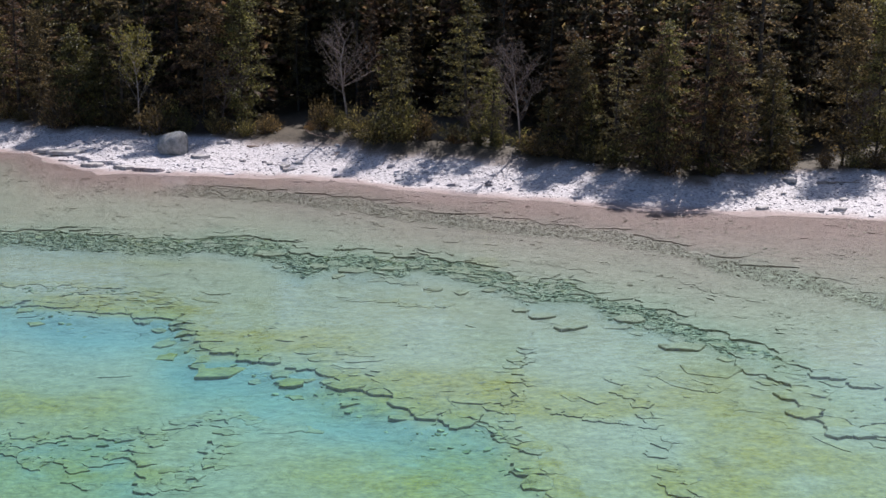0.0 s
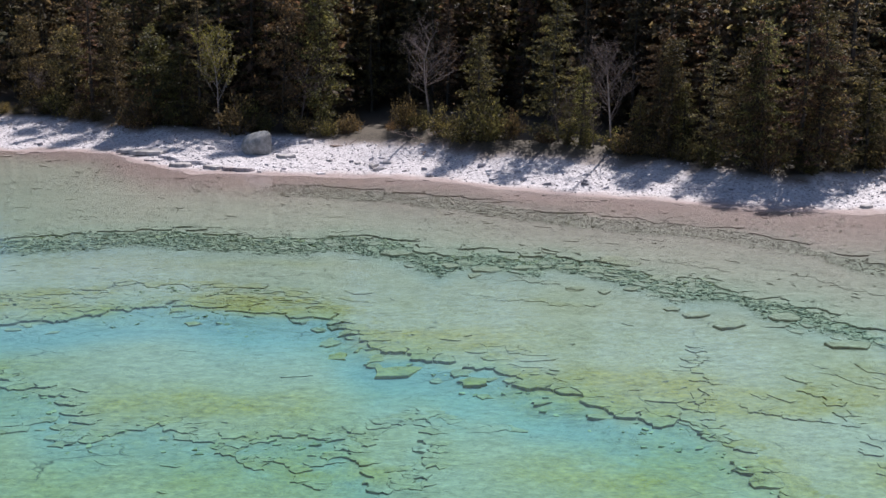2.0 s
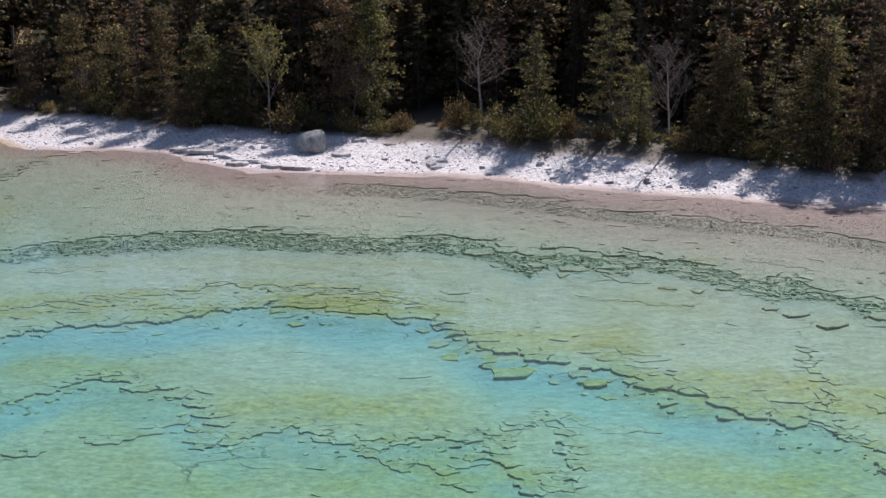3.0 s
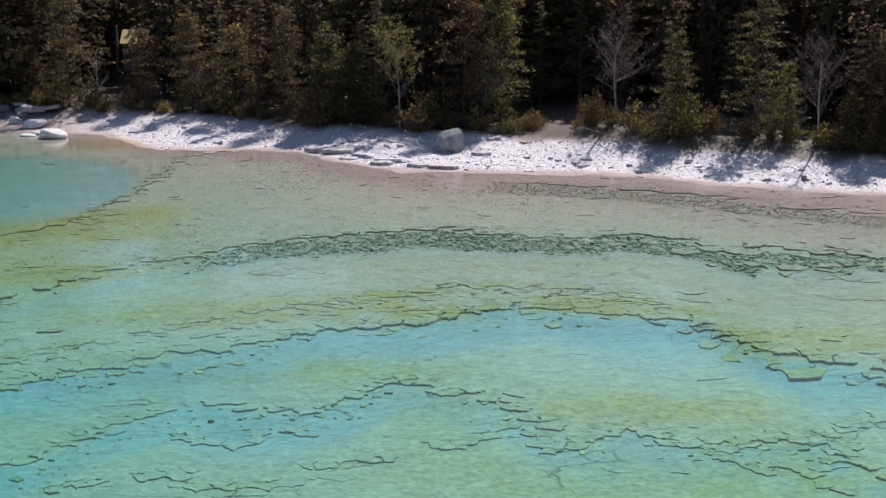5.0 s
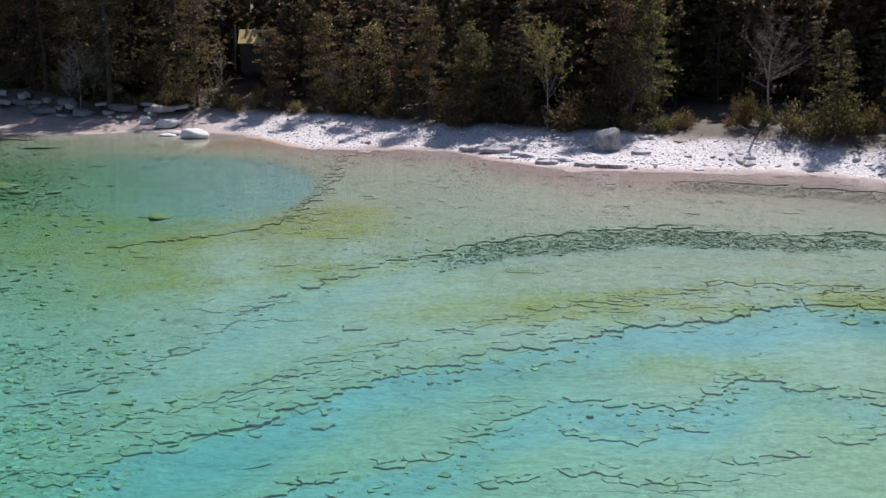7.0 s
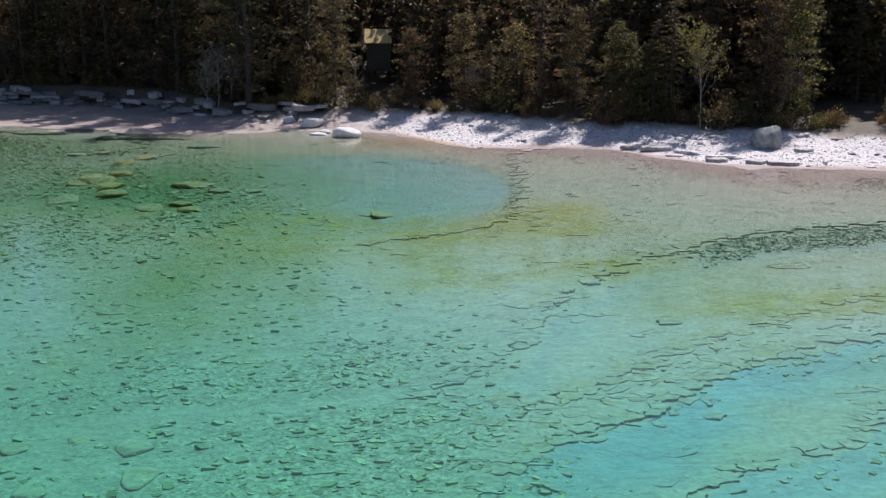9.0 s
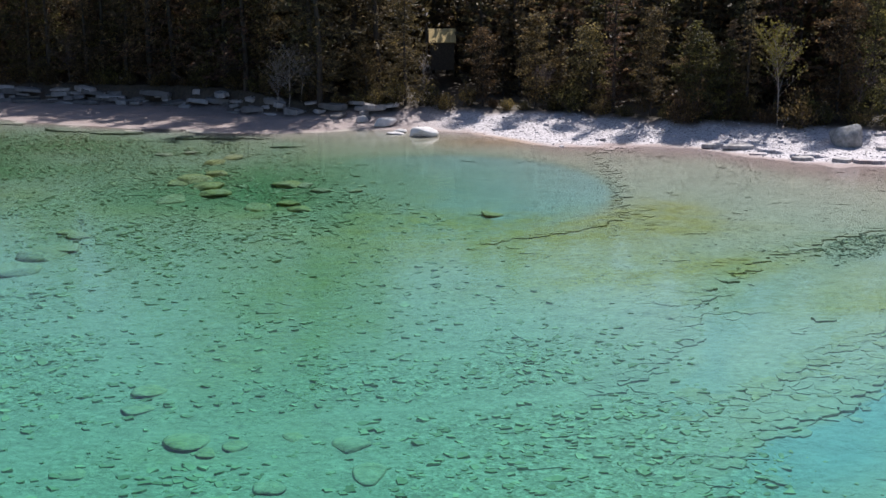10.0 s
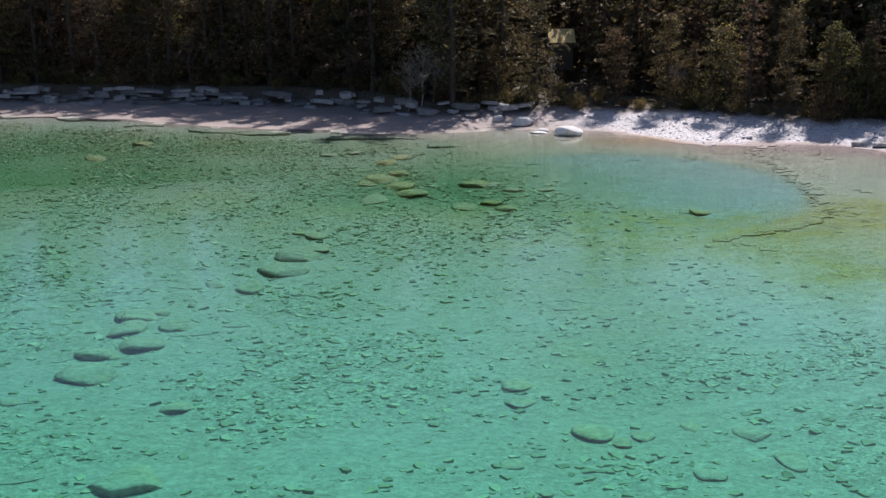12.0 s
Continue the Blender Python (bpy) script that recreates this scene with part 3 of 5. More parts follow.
def bare_tree_meshes(seed, tall, spread_out, levels=4, stem=0.09):
    """A leafless tree: the trunk, and its forking branches."""
    rng = np.random.default_rng(seed)
    trunk, twigs = [], []

    def grow(start, way, length, radius, level):
        pts = [start]
        for _ in range(4):
            way = way + rng.normal(0, 0.10, 3) + (0, 0, 0.05)
            way = way / np.linalg.norm(way)
            pts.append(pts[-1] + way * length / 4)
        (trunk if level == 0 else twigs).append(tube(pts, np.linspace(radius, radius * 0.45, 5), 6 if level == 0 else 3))
        if level >= levels:
            return
        kids = 24 if level == 0 else 5
        for n in range(kids):
            t = rng.uniform(0.30, 1.0) if level == 0 else rng.uniform(0.3, 1.0)
            i = min(int(t * 4), 3)
            root = pts[i] + (pts[i + 1] - pts[i]) * (t * 4 - i)
            a = n * 2.4 + rng.normal(0, 0.4)
            side = np.array([math.cos(a), math.sin(a), rng.uniform(0.35, 0.9)])
            newway = way * 0.35 + side * spread_out
            newway /= np.linalg.norm(newway)
            grow(root, newway, length * rng.uniform(0.32, 0.5) * (1.2 - 0.55 * t if level == 0 else 1), max(radius * 0.34, 0.007), level + 1)

    grow(np.zeros(3), np.array([0.02, 0, 1.0]), tall * 0.8, stem, 0)
    return tubes_mesh("trunk", trunk), tubes_mesh("branches", twigs)


def stand(name, first, second, mats, names, at_x, at_y, turn, scale, label, category, group="", sink=0.08):
    """A plant of two meshes on the ground."""
    ob = new(name)
    ob.matrix_basis = Matrix.LocRotScale((at_x, at_y, float(height(at_x, at_y)) - sink), Euler((0, 0, turn)), (scale, scale, scale))
    part(names[0], first, mats[0], ob)
    part(names[1], second, mats[1], ob)
    return tagged(ob, label, category, group)


KINDS = [conifer_meshes(1, 13.5, 2.5, 66, 78), conifer_meshes(2, 12.5, 1.9, 74, 64, droop=0.45), conifer_meshes(3, 14.5, 2.8, 64, 82, ragged=0.6),
         conifer_meshes(4, 12.0, 2.3, 62, 82, skirt=0.03, droop=0.1, ragged=0.5), conifer_meshes(5, 15.0, 2.1, 76, 66, ragged=0.55), conifer_meshes(6, 13.0, 2.6, 60, 86, skirt=0.12, droop=0.5, ragged=0.5)]
THIN = [conifer_meshes(21, 13.0, 2.5, 60, 34, skirt=0.10, size=0.6, taper=0.3, slim=(0.4, 0.65)), conifer_meshes(22, 14.0, 2.3, 60, 34, skirt=0.10, size=0.6, taper=0.3, slim=(0.4, 0.65)), conifer_meshes(23, 12.5, 2.7, 56, 34, skirt=0.08, size=0.6, taper=0.3, slim=(0.4, 0.65))]
rng = np.random.default_rng(5)
x = -108.0
while x < 42:
    for row in range(5):
        if row >= 2 and rng.random() < 0.06:
            continue
        px = x + rng.uniform(-1.0, 1.0)
        py = float(FOREST(px)) + ((0.8 if px > -48 else 0.2), 5.2, 7.8, 10.8, 14.5)[row] - (1.6 if row == 1 and (px < -57 or px > 9) else 0) + (3.2 if -14 < px < 8.5 or px > 17 else 0) + rng.uniform(-0.6, 1.2)
        if row == 0 and (rng.random() < (0.45 if px > -42 else 0.15) or -14 < px < 1 or -23 < px < -19 or 3.7 < px < 5.7 or -49.5 < px < -45):
            continue
        if row < 4 and -49.2 < px < -42.6:
            continue
        first, second = (KINDS if row < 2 else THIN)[rng.integers(6 if row < 2 else 3)]
        stand("conifer_tree", first, second, (BARK, CONIFER), ("trunk", "crown"), px, py, rng.uniform(0, 6.28), rng.uniform(0.30, 0.52) + (0.22 if px < -9 else 0) if row == 0 and px > -48 and not 9 < px < 19 else max(0.76 if row >= 2 else 0.5, (0.62 + 0.52 * float(vnoise(px, 0, 6.5, 81)) + ((0.2, 0.6)[row] if row < 2 and px < -42 else 0)) * rng.uniform(0.88, 1.08) - 0.012 * row) * (rng.uniform(0.6, 0.8) if row == 1 and px > -42 else 1.0),
              "tall dark olive-green conifer in a dense lakeside forest", "tree", "conifers of the shore forest")
    x += 2.3



def leafy_tree_meshes(seed, tall, wide, limbs=46):
    """An uneven young tree: a trunk with limbs that carry separate clumps of leaves."""
    rng = np.random.default_rng(seed)
    zs = np.linspace(0, tall, 7)
    spine = np.c_[np.cumsum(rng.normal(0, 0.09, (7, 2)), 0), zs]
    tubes = [tube(spine, 0.09 * (1 - zs / tall) + 0.012, 6)]
    centres, ways = [], []
    for b in range(limbs):
        q = 0.06 + 0.94 * (b + rng.random()) / limbs
        root = np.array([np.interp(q * tall, zs, spine[:, 0]), np.interp(q * tall, zs, spine[:, 1]), q * tall])
        a = b * 2.4 + rng.normal(0, 0.6)
        reach = wide * (0.25 + 0.8 * math.sin(math.pi * min(1.0, 0.22 + 0.78 * q)) ** 0.8) * rng.uniform(0.45, 1.1)
        tip = root + np.array([math.cos(a) * reach, math.sin(a) * reach, reach * rng.uniform(0.0, 0.5)])
        tubes.append(tube([root, (root + tip) / 2 + (0, 0, 0.1), tip], [0.03, 0.02, 0.006], 3))
        for t, k in ((1.0, 46), (0.72, 30), (0.45, 16)):
            spot = root + (tip - root) * t + rng.normal(0, 0.12, 3)
            centres.append(spot + rng.normal(0, 1, (k, 3)) * (0.34, 0.34, 0.15))
            ways.append(rng.normal(0, 1, (k, 3)) + (math.cos(a), math.sin(a), -0.2))
    centres, ways = np.concatenate(centres), np.concatenate(ways)
    size = 0.21 * rng.uniform(0.5, 1.4, len(centres))
    return tubes_mesh("trunk", tubes), leaves_mesh("crown", centres, ways, size, size * rng.uniform(0.4, 0.7, len(size)), rng)


LEAFY = [leafy_tree_meshes(101, 8.5, 2.0), leafy_tree_meshes(102, 10.5, 1.7, 56), leafy_tree_meshes(103, 6.5, 1.8, 40), leafy_tree_meshes(104, 11.5, 2.1, 62)]
rng = np.random.default_rng(105)
x = -100.0
while x < 30:
    x += rng.uniform(2.2, 4.4)
    if -13 < x < 1.5 or -23 < x < -18.5 or 3.2 < x < 5.6 or -49.5 < x < -42.5:
        continue
    first, second = LEAFY[int(rng.integers(4))]
    stand("leafy_tree", first, second, (BARK, SHRUB), ("trunk", "crown"), x, float(FOREST(x)) + rng.uniform(0.6, 2.2), rng.uniform(0, 6.28), rng.uniform(0.6, 1.0),
          "young tree with olive clumps of foliage at the forest edge", "tree", "leafy trees along the forest edge")

# the deeper forest, closed by more conifers
rng = np.random.default_rng(15)
deep_spots, deep_ways, deep_stems = [], [], []
for row_y in (18.5, 23.0, 28.0):
    for px in np.arange(-112, 48, 3.1):
        tx, tall = px + rng.uniform(-1, 1), rng.uniform(9.5, 12.5)
        ty = float(FOREST(tx)) + row_y + rng.uniform(-1.5, 1.5)
        tz = float(height(tx, ty))
        k = 420
        q = rng.random(k) ** 0.9
        r, a = (2.3 * (1 - q) ** 0.4 + 0.2) * rng.uniform(0.5, 1.0, k), rng.random(k) * 6.283
        deep_spots.append(np.c_[tx + np.cos(a) * r, ty + np.sin(a) * r, tz + 0.3 + q * tall])
        deep_ways.append(np.c_[np.cos(a), np.sin(a), -0.4 + 0 * a] + rng.normal(0, 0.4, (k, 3)))
        deep_stems.append(tube([(tx, ty, tz - 0.1), (tx, ty, tz + tall)], [0.16, 0.03], 5))
deep_spots, deep_ways = np.concatenate(deep_spots), np.concatenate(deep_ways)
deep_size = rng.uniform(0.7, 1.2, len(deep_spots))
deep_me = leaves_mesh("deep_forest", deep_spots, deep_ways, deep_size, deep_size * 0.6, rng)
deep_me.materials.append(CONIFER)
tagged(new("deep_forest", deep_me), "dark conifer crowns deeper in the forest", "forest", kind="stuff")
stems_me = tubes_mesh("deep_forest_trunks", deep_stems)
stems_me.materials.append(BARK)
tagged(new("deep_forest_trunks", stems_me), "dark conifer trunks deeper in the forest", "forest", kind="stuff")

# single plants along the forest edge
BUSHES = [bush_meshes(31, 2.6, 1.5, 1500, 0.2), bush_meshes(32, 2.0, 1.6, 1300, 0.2), bush_meshes(33, 3.4, 1.5, 1700, 0.2)]
rng = np.random.default_rng(8)
x = -100.0
while x < 40:
    px = x + rng.uniform(-0.8, 0.8)
    first, second = BUSHES[rng.integers(3)]
    stand("shrub", first, second, (TWIG, SHRUB), ("woody_base", "foliage"), px, float(FOREST(px)) + rng.uniform(-0.3, 0.9), rng.uniform(0, 6.28), rng.uniform(0.3, 0.9),
          "low olive-green shrub at the foot of the forest", "shrub", "shrubs along the forest edge")
    if px < -50:
        first, second = BUSHES[rng.integers(3)]
        stand("shrub", first, second, (TWIG, SHRUB), ("woody_base", "foliage"), px + 0.7, float(FOREST(px)) + rng.uniform(-0.7, 0.1), rng.uniform(0, 6.28), rng.uniform(0.35, 0.75),
              "low olive-green shrub hanging over the rock bank", "shrub", "shrubs along the forest edge")
    x += rng.uniform(1.1, 2.4)


# single trees that stand out at the edge
def bare_tree(x, y, tall, seed, mats, label, spread_out=0.9, levels=3, stem=0.09, lean=0.0):
    first, second = bare_tree_meshes(seed, tall, spread_out, levels, stem)
    return stand("bare_tree", first, second, mats, ("trunk", "branch_crown"), x, y, lean, 1.0, label, "tree")


bare_tree(-6.8, 81.6, 8.0, 61, (PALE_BARK, TWIG), "leafless grey tree with a pale slender trunk on the beach bank", 1.5, levels=3)
bare_tree(4.7, 73.9, 7.6, 62, (PALE_BARK, TWIG), "leafless pale birch at the forest edge", 0.75, stem=0.07)
for n, (bx, by, h) in enumerate([(2.2, 75.4, 3.9), (3.1, 75.0, 3.4), (1.6, 75.9, 3.2), (3.7, 74.4, 2.8)]):
    bare_tree(bx, by, h, 70 + n, (TWIG, TWIG), "thin leafless sapling in a grey thicket", 0.7, levels=2, stem=0.035)
for n, (bx, by, h) in enumerate([(-58.2, 96.0, 5.4), (-57.2, 96.2, 4.6), (-59.3, 96.4, 4.8)]):
    bare_tree(bx, by + 0.8, h, 80 + n, (PALE_BARK, PALE_BARK), "silvery leafless shrub tree above the bay", 1.0, levels=3, stem=0.05)
bare_tree(-46.9, 99.2, 4.2, 84, (PALE_BARK, PALE_BARK), "bleached dead snag in a forest gap", 0.6, levels=1, stem=0.08)
for n, (bx, by, h) in enumerate([(-74.0, 108.6, 4.0), (17.6, 69.0, 4.4), (-36.8, 93.8, 4.2), (-15.9, 84.2, 6.0), (24.5, 71.5, 5.0), (-79.5, 109.0, 4.6)]):
    bare_tree(bx, by, h, 90 + n, (TWIG, TWIG), "small leafless grey tree between the conifers", 0.8, levels=3, stem=0.05)

yellow_trunk, yellow_branch = bare_tree_meshes(64, 7.8, 0.65, 2, 0.05)
yellow = stand("young_tree", yellow_trunk, yellow_branch, (PALE_BARK, PALE_BARK), ("trunk", "branch_crown"), -21.6, 83.9, 0.4, 1.0, "slender young tree with fresh yellow-green leaves", "tree")
tips = np.empty(len(yellow_branch.vertices) * 3, np.float32)
yellow_branch.vertices.foreach_get("co", tips)
tips = tips.reshape(-1, 3)
tips = tips[tips[:, 2] > 3.6]
rng = np.random.default_rng(65)
tips = tips[rng.integers(0, len(tips), 1300)] + rng.normal(0, 0.10, (1300, 3))
part("foliage", leaves_mesh("foliage", tips, rng.normal(size=(1300, 3)), rng.uniform(0.10, 0.24, 1300), rng.uniform(0.07, 0.14, 1300), rng), YELLOW, yellow, "sparse yellow-green leaves")

SMALL = [conifer_meshes(51, 6.6, 1.5, 70, 60, skirt=0.02, size=0.20, limbs=False), conifer_meshes(52, 9.5, 2.4, 84, 70, skirt=0.02, droop=0.1, size=0.22, limbs=False)]
for bx, by, which, scale, label in ((1.3, 76.0, 1, 0.95, "olive-green young conifer at the forest edge"), (2.9, 75.0, 0, 0.75, "olive-green young conifer at the forest edge"), (7.6, 73.6, 1, 0.8, "olive-green young conifer at the forest edge"), (8.8, 72.4, 0, 0.7, "olive-green young conifer at the forest edge"), (-3.6, 77.4, 0, 1.0, "young spire-shaped conifer on the edge of the beach"), (-48.6, 96.2, 1, 1.0, "cone-shaped olive conifer lit by the sun above the bay"), (6.4, 73.4, 0, 0.55, "low bright green conifer beside a bare birch"),
                                    (15.8, 68.4, 1, 1.1, "broad olive-brown conifer close to the shingle"), (12.6, 68.6, 1, 0.9, "dark broad conifer close to the shingle"), (19.2, 70.0, 0, 1.0, "young olive conifer at the forest edge"), (-27.0, 87.2, 1, 0.75, "bushy sunlit conifer behind the beach"),
                                    (-36.2, 93.4, 0, 0.8, "small olive conifer behind the beach"), (-24.6, 86.2, 0, 0.9, "small olive conifer behind the beach")):
    first, second = SMALL[which]
    stand("young_conifer", first, second, (BARK, SHRUB), ("trunk", "crown"), bx, by, bx, scale, label, "tree")
for bx, by, which, scale in ((-3.0, 76.6, 0, 1.15), (-4.4, 77.0, 1, 0.8), (-20.1, 83.4, 0, 1.2), (5.6, 73.3, 1, 0.9), (-27.4, 86.4, 2, 1.1), (-36.4, 93.2, 1, 1.1), (-12.5, 83.3, 1, 0.6), (-8.2, 82.2, 1, 0.6)):
    first, second = BUSHES[which]
    stand("shrub", first, second, (TWIG, SHRUB), ("woody_base", "foliage"), bx, by, by, scale, "dense olive-green shrub at the top of the beach", "shrub", "shrubs along the forest edge")


# ---- driftwood and dead brush ----
def driftwood(x, y, length, turn, seed, label, mat=DRIFT, forks=5, thick=0.07, rise=0.25):
    rng = np.random.default_rng(seed)
    pts = np.c_[np.linspace(0, length, 7), np.cumsum(rng.normal(0, 0.06, 7)), 0.06 + rise * np.linspace(0, 1, 7) ** 2 * length * 0.3]
    log = tubes_mesh("stem", [tube(pts, np.linspace(thick, thick * 0.35, 7), 6)])
    limbs = []
    for _ in range(forks):
        i = int(rng.integers(1, 6))
        way = np.array([rng.uniform(0.2, 1), rng.uniform(-1, 1), rng.uniform(-0.05, 0.8)])
        l = length * rng.uniform(0.15, 0.35)
        q = [pts[i], pts[i] + way * l * 0.5 + rng.normal(0, 0.04, 3), pts[i] + way * l]
        limbs.append(tube(q, [thick * 0.4, thick * 0.28, 0.008], 4))
    ob = new("driftwood")
    ob.matrix_basis = pose(x, y, float(height(x, y)), 0, 0, turn)
    part("log", log, mat, ob)
    for limb in limbs:
        part("limb", tubes_mesh("limb", [limb]), mat, ob)
    return tagged(ob, label, "driftwood")


driftwood(-13.4, 80.0, 3.6, 12, 1, "reddish weathered driftwood branch lying on the shingle", thick=0.06, rise=0.0)
driftwood(-13.2, 79.8, 1.2, 30, 2, "broken piece of dark driftwood on the shingle", thick=0.08, rise=0.1)
for n in range(7):
    driftwood(-7.6 + 0.4 * n, 79.6 - 0.35 * n * (n % 2), 1.8, 200 + 47 * n, 10 + n, "tangled dead brush at the top of the beach", thick=0.03, forks=9, rise=1.0)
driftwood(-6.9, 77.4, 2.2, 260, 20, "thin dead branch lying down the beach", thick=0.03, rise=0.0)
driftwood(21.5, 68.2, 2.6, 10, 21, "bleached log at the top of the beach", PALE_BARK, 2, 0.10, 0.0)
driftwood(18.0, 69.2, 2.2, 160, 22, "dead branch below the conifers", thick=0.05)
for n in range(6):
    driftwood(-69.5 + 0.7 * n, 107.3, 2.4, 40 + 55 * n, 30 + n, "reddish dead roots and branches on the rock bank", forks=8, thick=0.05, rise=1.6)
for n in range(4):
    driftwood(-83.0 + 2.9 * n, 108.6, 2.0, 60 + 70 * n, 40 + n, "pale dead branches on the rock bank", PALE_BARK, 6, 0.04, 1.3)


# ---- a small cabin in the forest gap ----
def box(bm, x0, x1, y0, y1, z0, z1):
    v = [bm.verts.new(p) for p in ((x0, y0, z0), (x1, y0, z0), (x1, y1, z0), (x0, y1, z0), (x0, y0, z1), (x1, y0, z1), (x1, y1, z1), (x0, y1, z1))]
    for f in ((0, 3, 2, 1), (4, 5, 6, 7), (0, 1, 5, 4), (1, 2, 6, 5), (2, 3, 7, 6), (3, 0, 4, 7)):
        bm.faces.new([v[i] for i in f])


def boxes_mesh(name, boxes):
    bm = bmesh.new()
    for b in boxes:
        box(bm, *b)
    me = bpy.data.meshes.new(name)
    bm.to_mesh(me)
    bm.free()
    return me


TAN = bark_material("tan_boards", (0.42, 0.30, 0.13), (0.62, 0.47, 0.22))
DARK_WOOD = bark_material("dark_boards", (0.04, 0.03, 0.025), (0.09, 0.07, 0.05))
cabin = tagged(new("cabin"), "small dark cabin with a tan board roof deep in the forest", "cabin")
cabin.matrix_basis = pose(-45.4, 105.0, 3.4)
part("wall", boxes_mesh("wall", [(-1.05, 1.05, 0.0, 1.9, 0.0, 2.55)]), DARK_WOOD, cabin)
for n in range(8):
    plank = boxes_mesh("roof_board", [(-1.2 + 0.3 * n, -1.2 + 0.3 * n + 0.29, -0.2, 1.5, -0.03, 0.03)])
    ob = part("roof_board", plank, TAN, cabin)
    ob.matrix_basis = pose(0, -0.1, 2.55, 42)
part("post", boxes_mesh("post", [(-1.5, -1.32, -0.5, -0.3, 0.0, 4.0)]), DARK_WOOD, cabin)


# ---- rock ledges: the beds break along joints into plates, some of them fallen to the front ----
def clip_cell(poly, point, normal):
    """The part of a convex polygon that lies behind a line."""
    side = (poly - point) @ normal
    out = []
    for j in range(len(poly)):
        a, b, sa, sb = poly[j], poly[(j + 1) % len(poly)], side[j], side[(j + 1) % len(poly)]
        if sa <= 0:
            out.append(a)
        if sa * sb < 0:
            out.append(a + (b - a) * sa / (sa - sb))
    return np.array(out) if len(out) > 2 else None


def cells(points, wanted, stretch, limit):
    """Angular plates round the wanted points: the places nearest to each, longer along x."""
    p = points * (1 / stretch, 1.0)
    for n in np.flatnonzero(wanted):
        gap = np.hypot(*(p - p[n]).T)
        poly = p[n] + limit * np.array([(-1, -1), (1, -1), (1, 1), (-1, 1)], float)
        for m in np.argsort(gap)[1:16]:
            poly = clip_cell(poly, (p[n] + p[m]) / 2, p[m] - p[n])
            if poly is None:
                break
        if poly is not None:
            yield n, poly * (stretch, 1.0)


def signed(path, q):
    """Distance of the places q from a broken line, positive on its lakeward side."""
    best, sign = np.full(len(q), 1e9), np.ones(len(q))
    for a, b in zip(path[:-1], path[1:]):
        d = b - a
        t = np.clip(((q - a) @ d) / (d @ d), 0, 1)
        r = q - (a + t[:, None] * d)
        g = np.hypot(*r.T)
        hit = g < best
        side = np.where(d[1] * r[:, 0] - d[0] * r[:, 1] > 0, 1.0, -1.0)
        best, sign = np.where(hit, g, best), np.where(hit, side, sign)
    return best * sign


def plate_layers(poly, tops, low, worn):
    """Rings of one plate from its foot to its top: upright broken sides and a worn upper edge."""
    mid = poly.mean(0)
    rings = []
    for grow, part_up in ((1.0, 0.0), (1.0, 0.55), (1.0 - worn, 0.9), (1.0 - 2.2 * worn, 1.0), (0.5, 1.0)):
        q = mid + (poly - mid) * grow
        rings.append(np.c_[q, low + (tops - low) * part_up])
    return np.concatenate(rings)


def roughen(poly, rng, amount):
    """More corners on the sides of a plate, moved a little, so that it looks broken and not cut."""
    out = []
    for j in range(len(poly)):
        a, b = poly[j], poly[(j + 1) % len(poly)]
        k = 1 + int(np.hypot(*(b - a)) / 0.16)
        bow = rng.normal(0, 0.09) * np.hypot(*(b - a))
        normal = np.array([b[1] - a[1], a[0] - b[0]]) / (np.hypot(*(b - a)) + 1e-9)
        for m in range(k):
            t = m / k
            out.append(a + (b - a) * t + normal * bow * 4 * t * (1 - t) + rng.normal(0, amount, 2) * (1.0 if m else 0.4))
    return np.array(out)


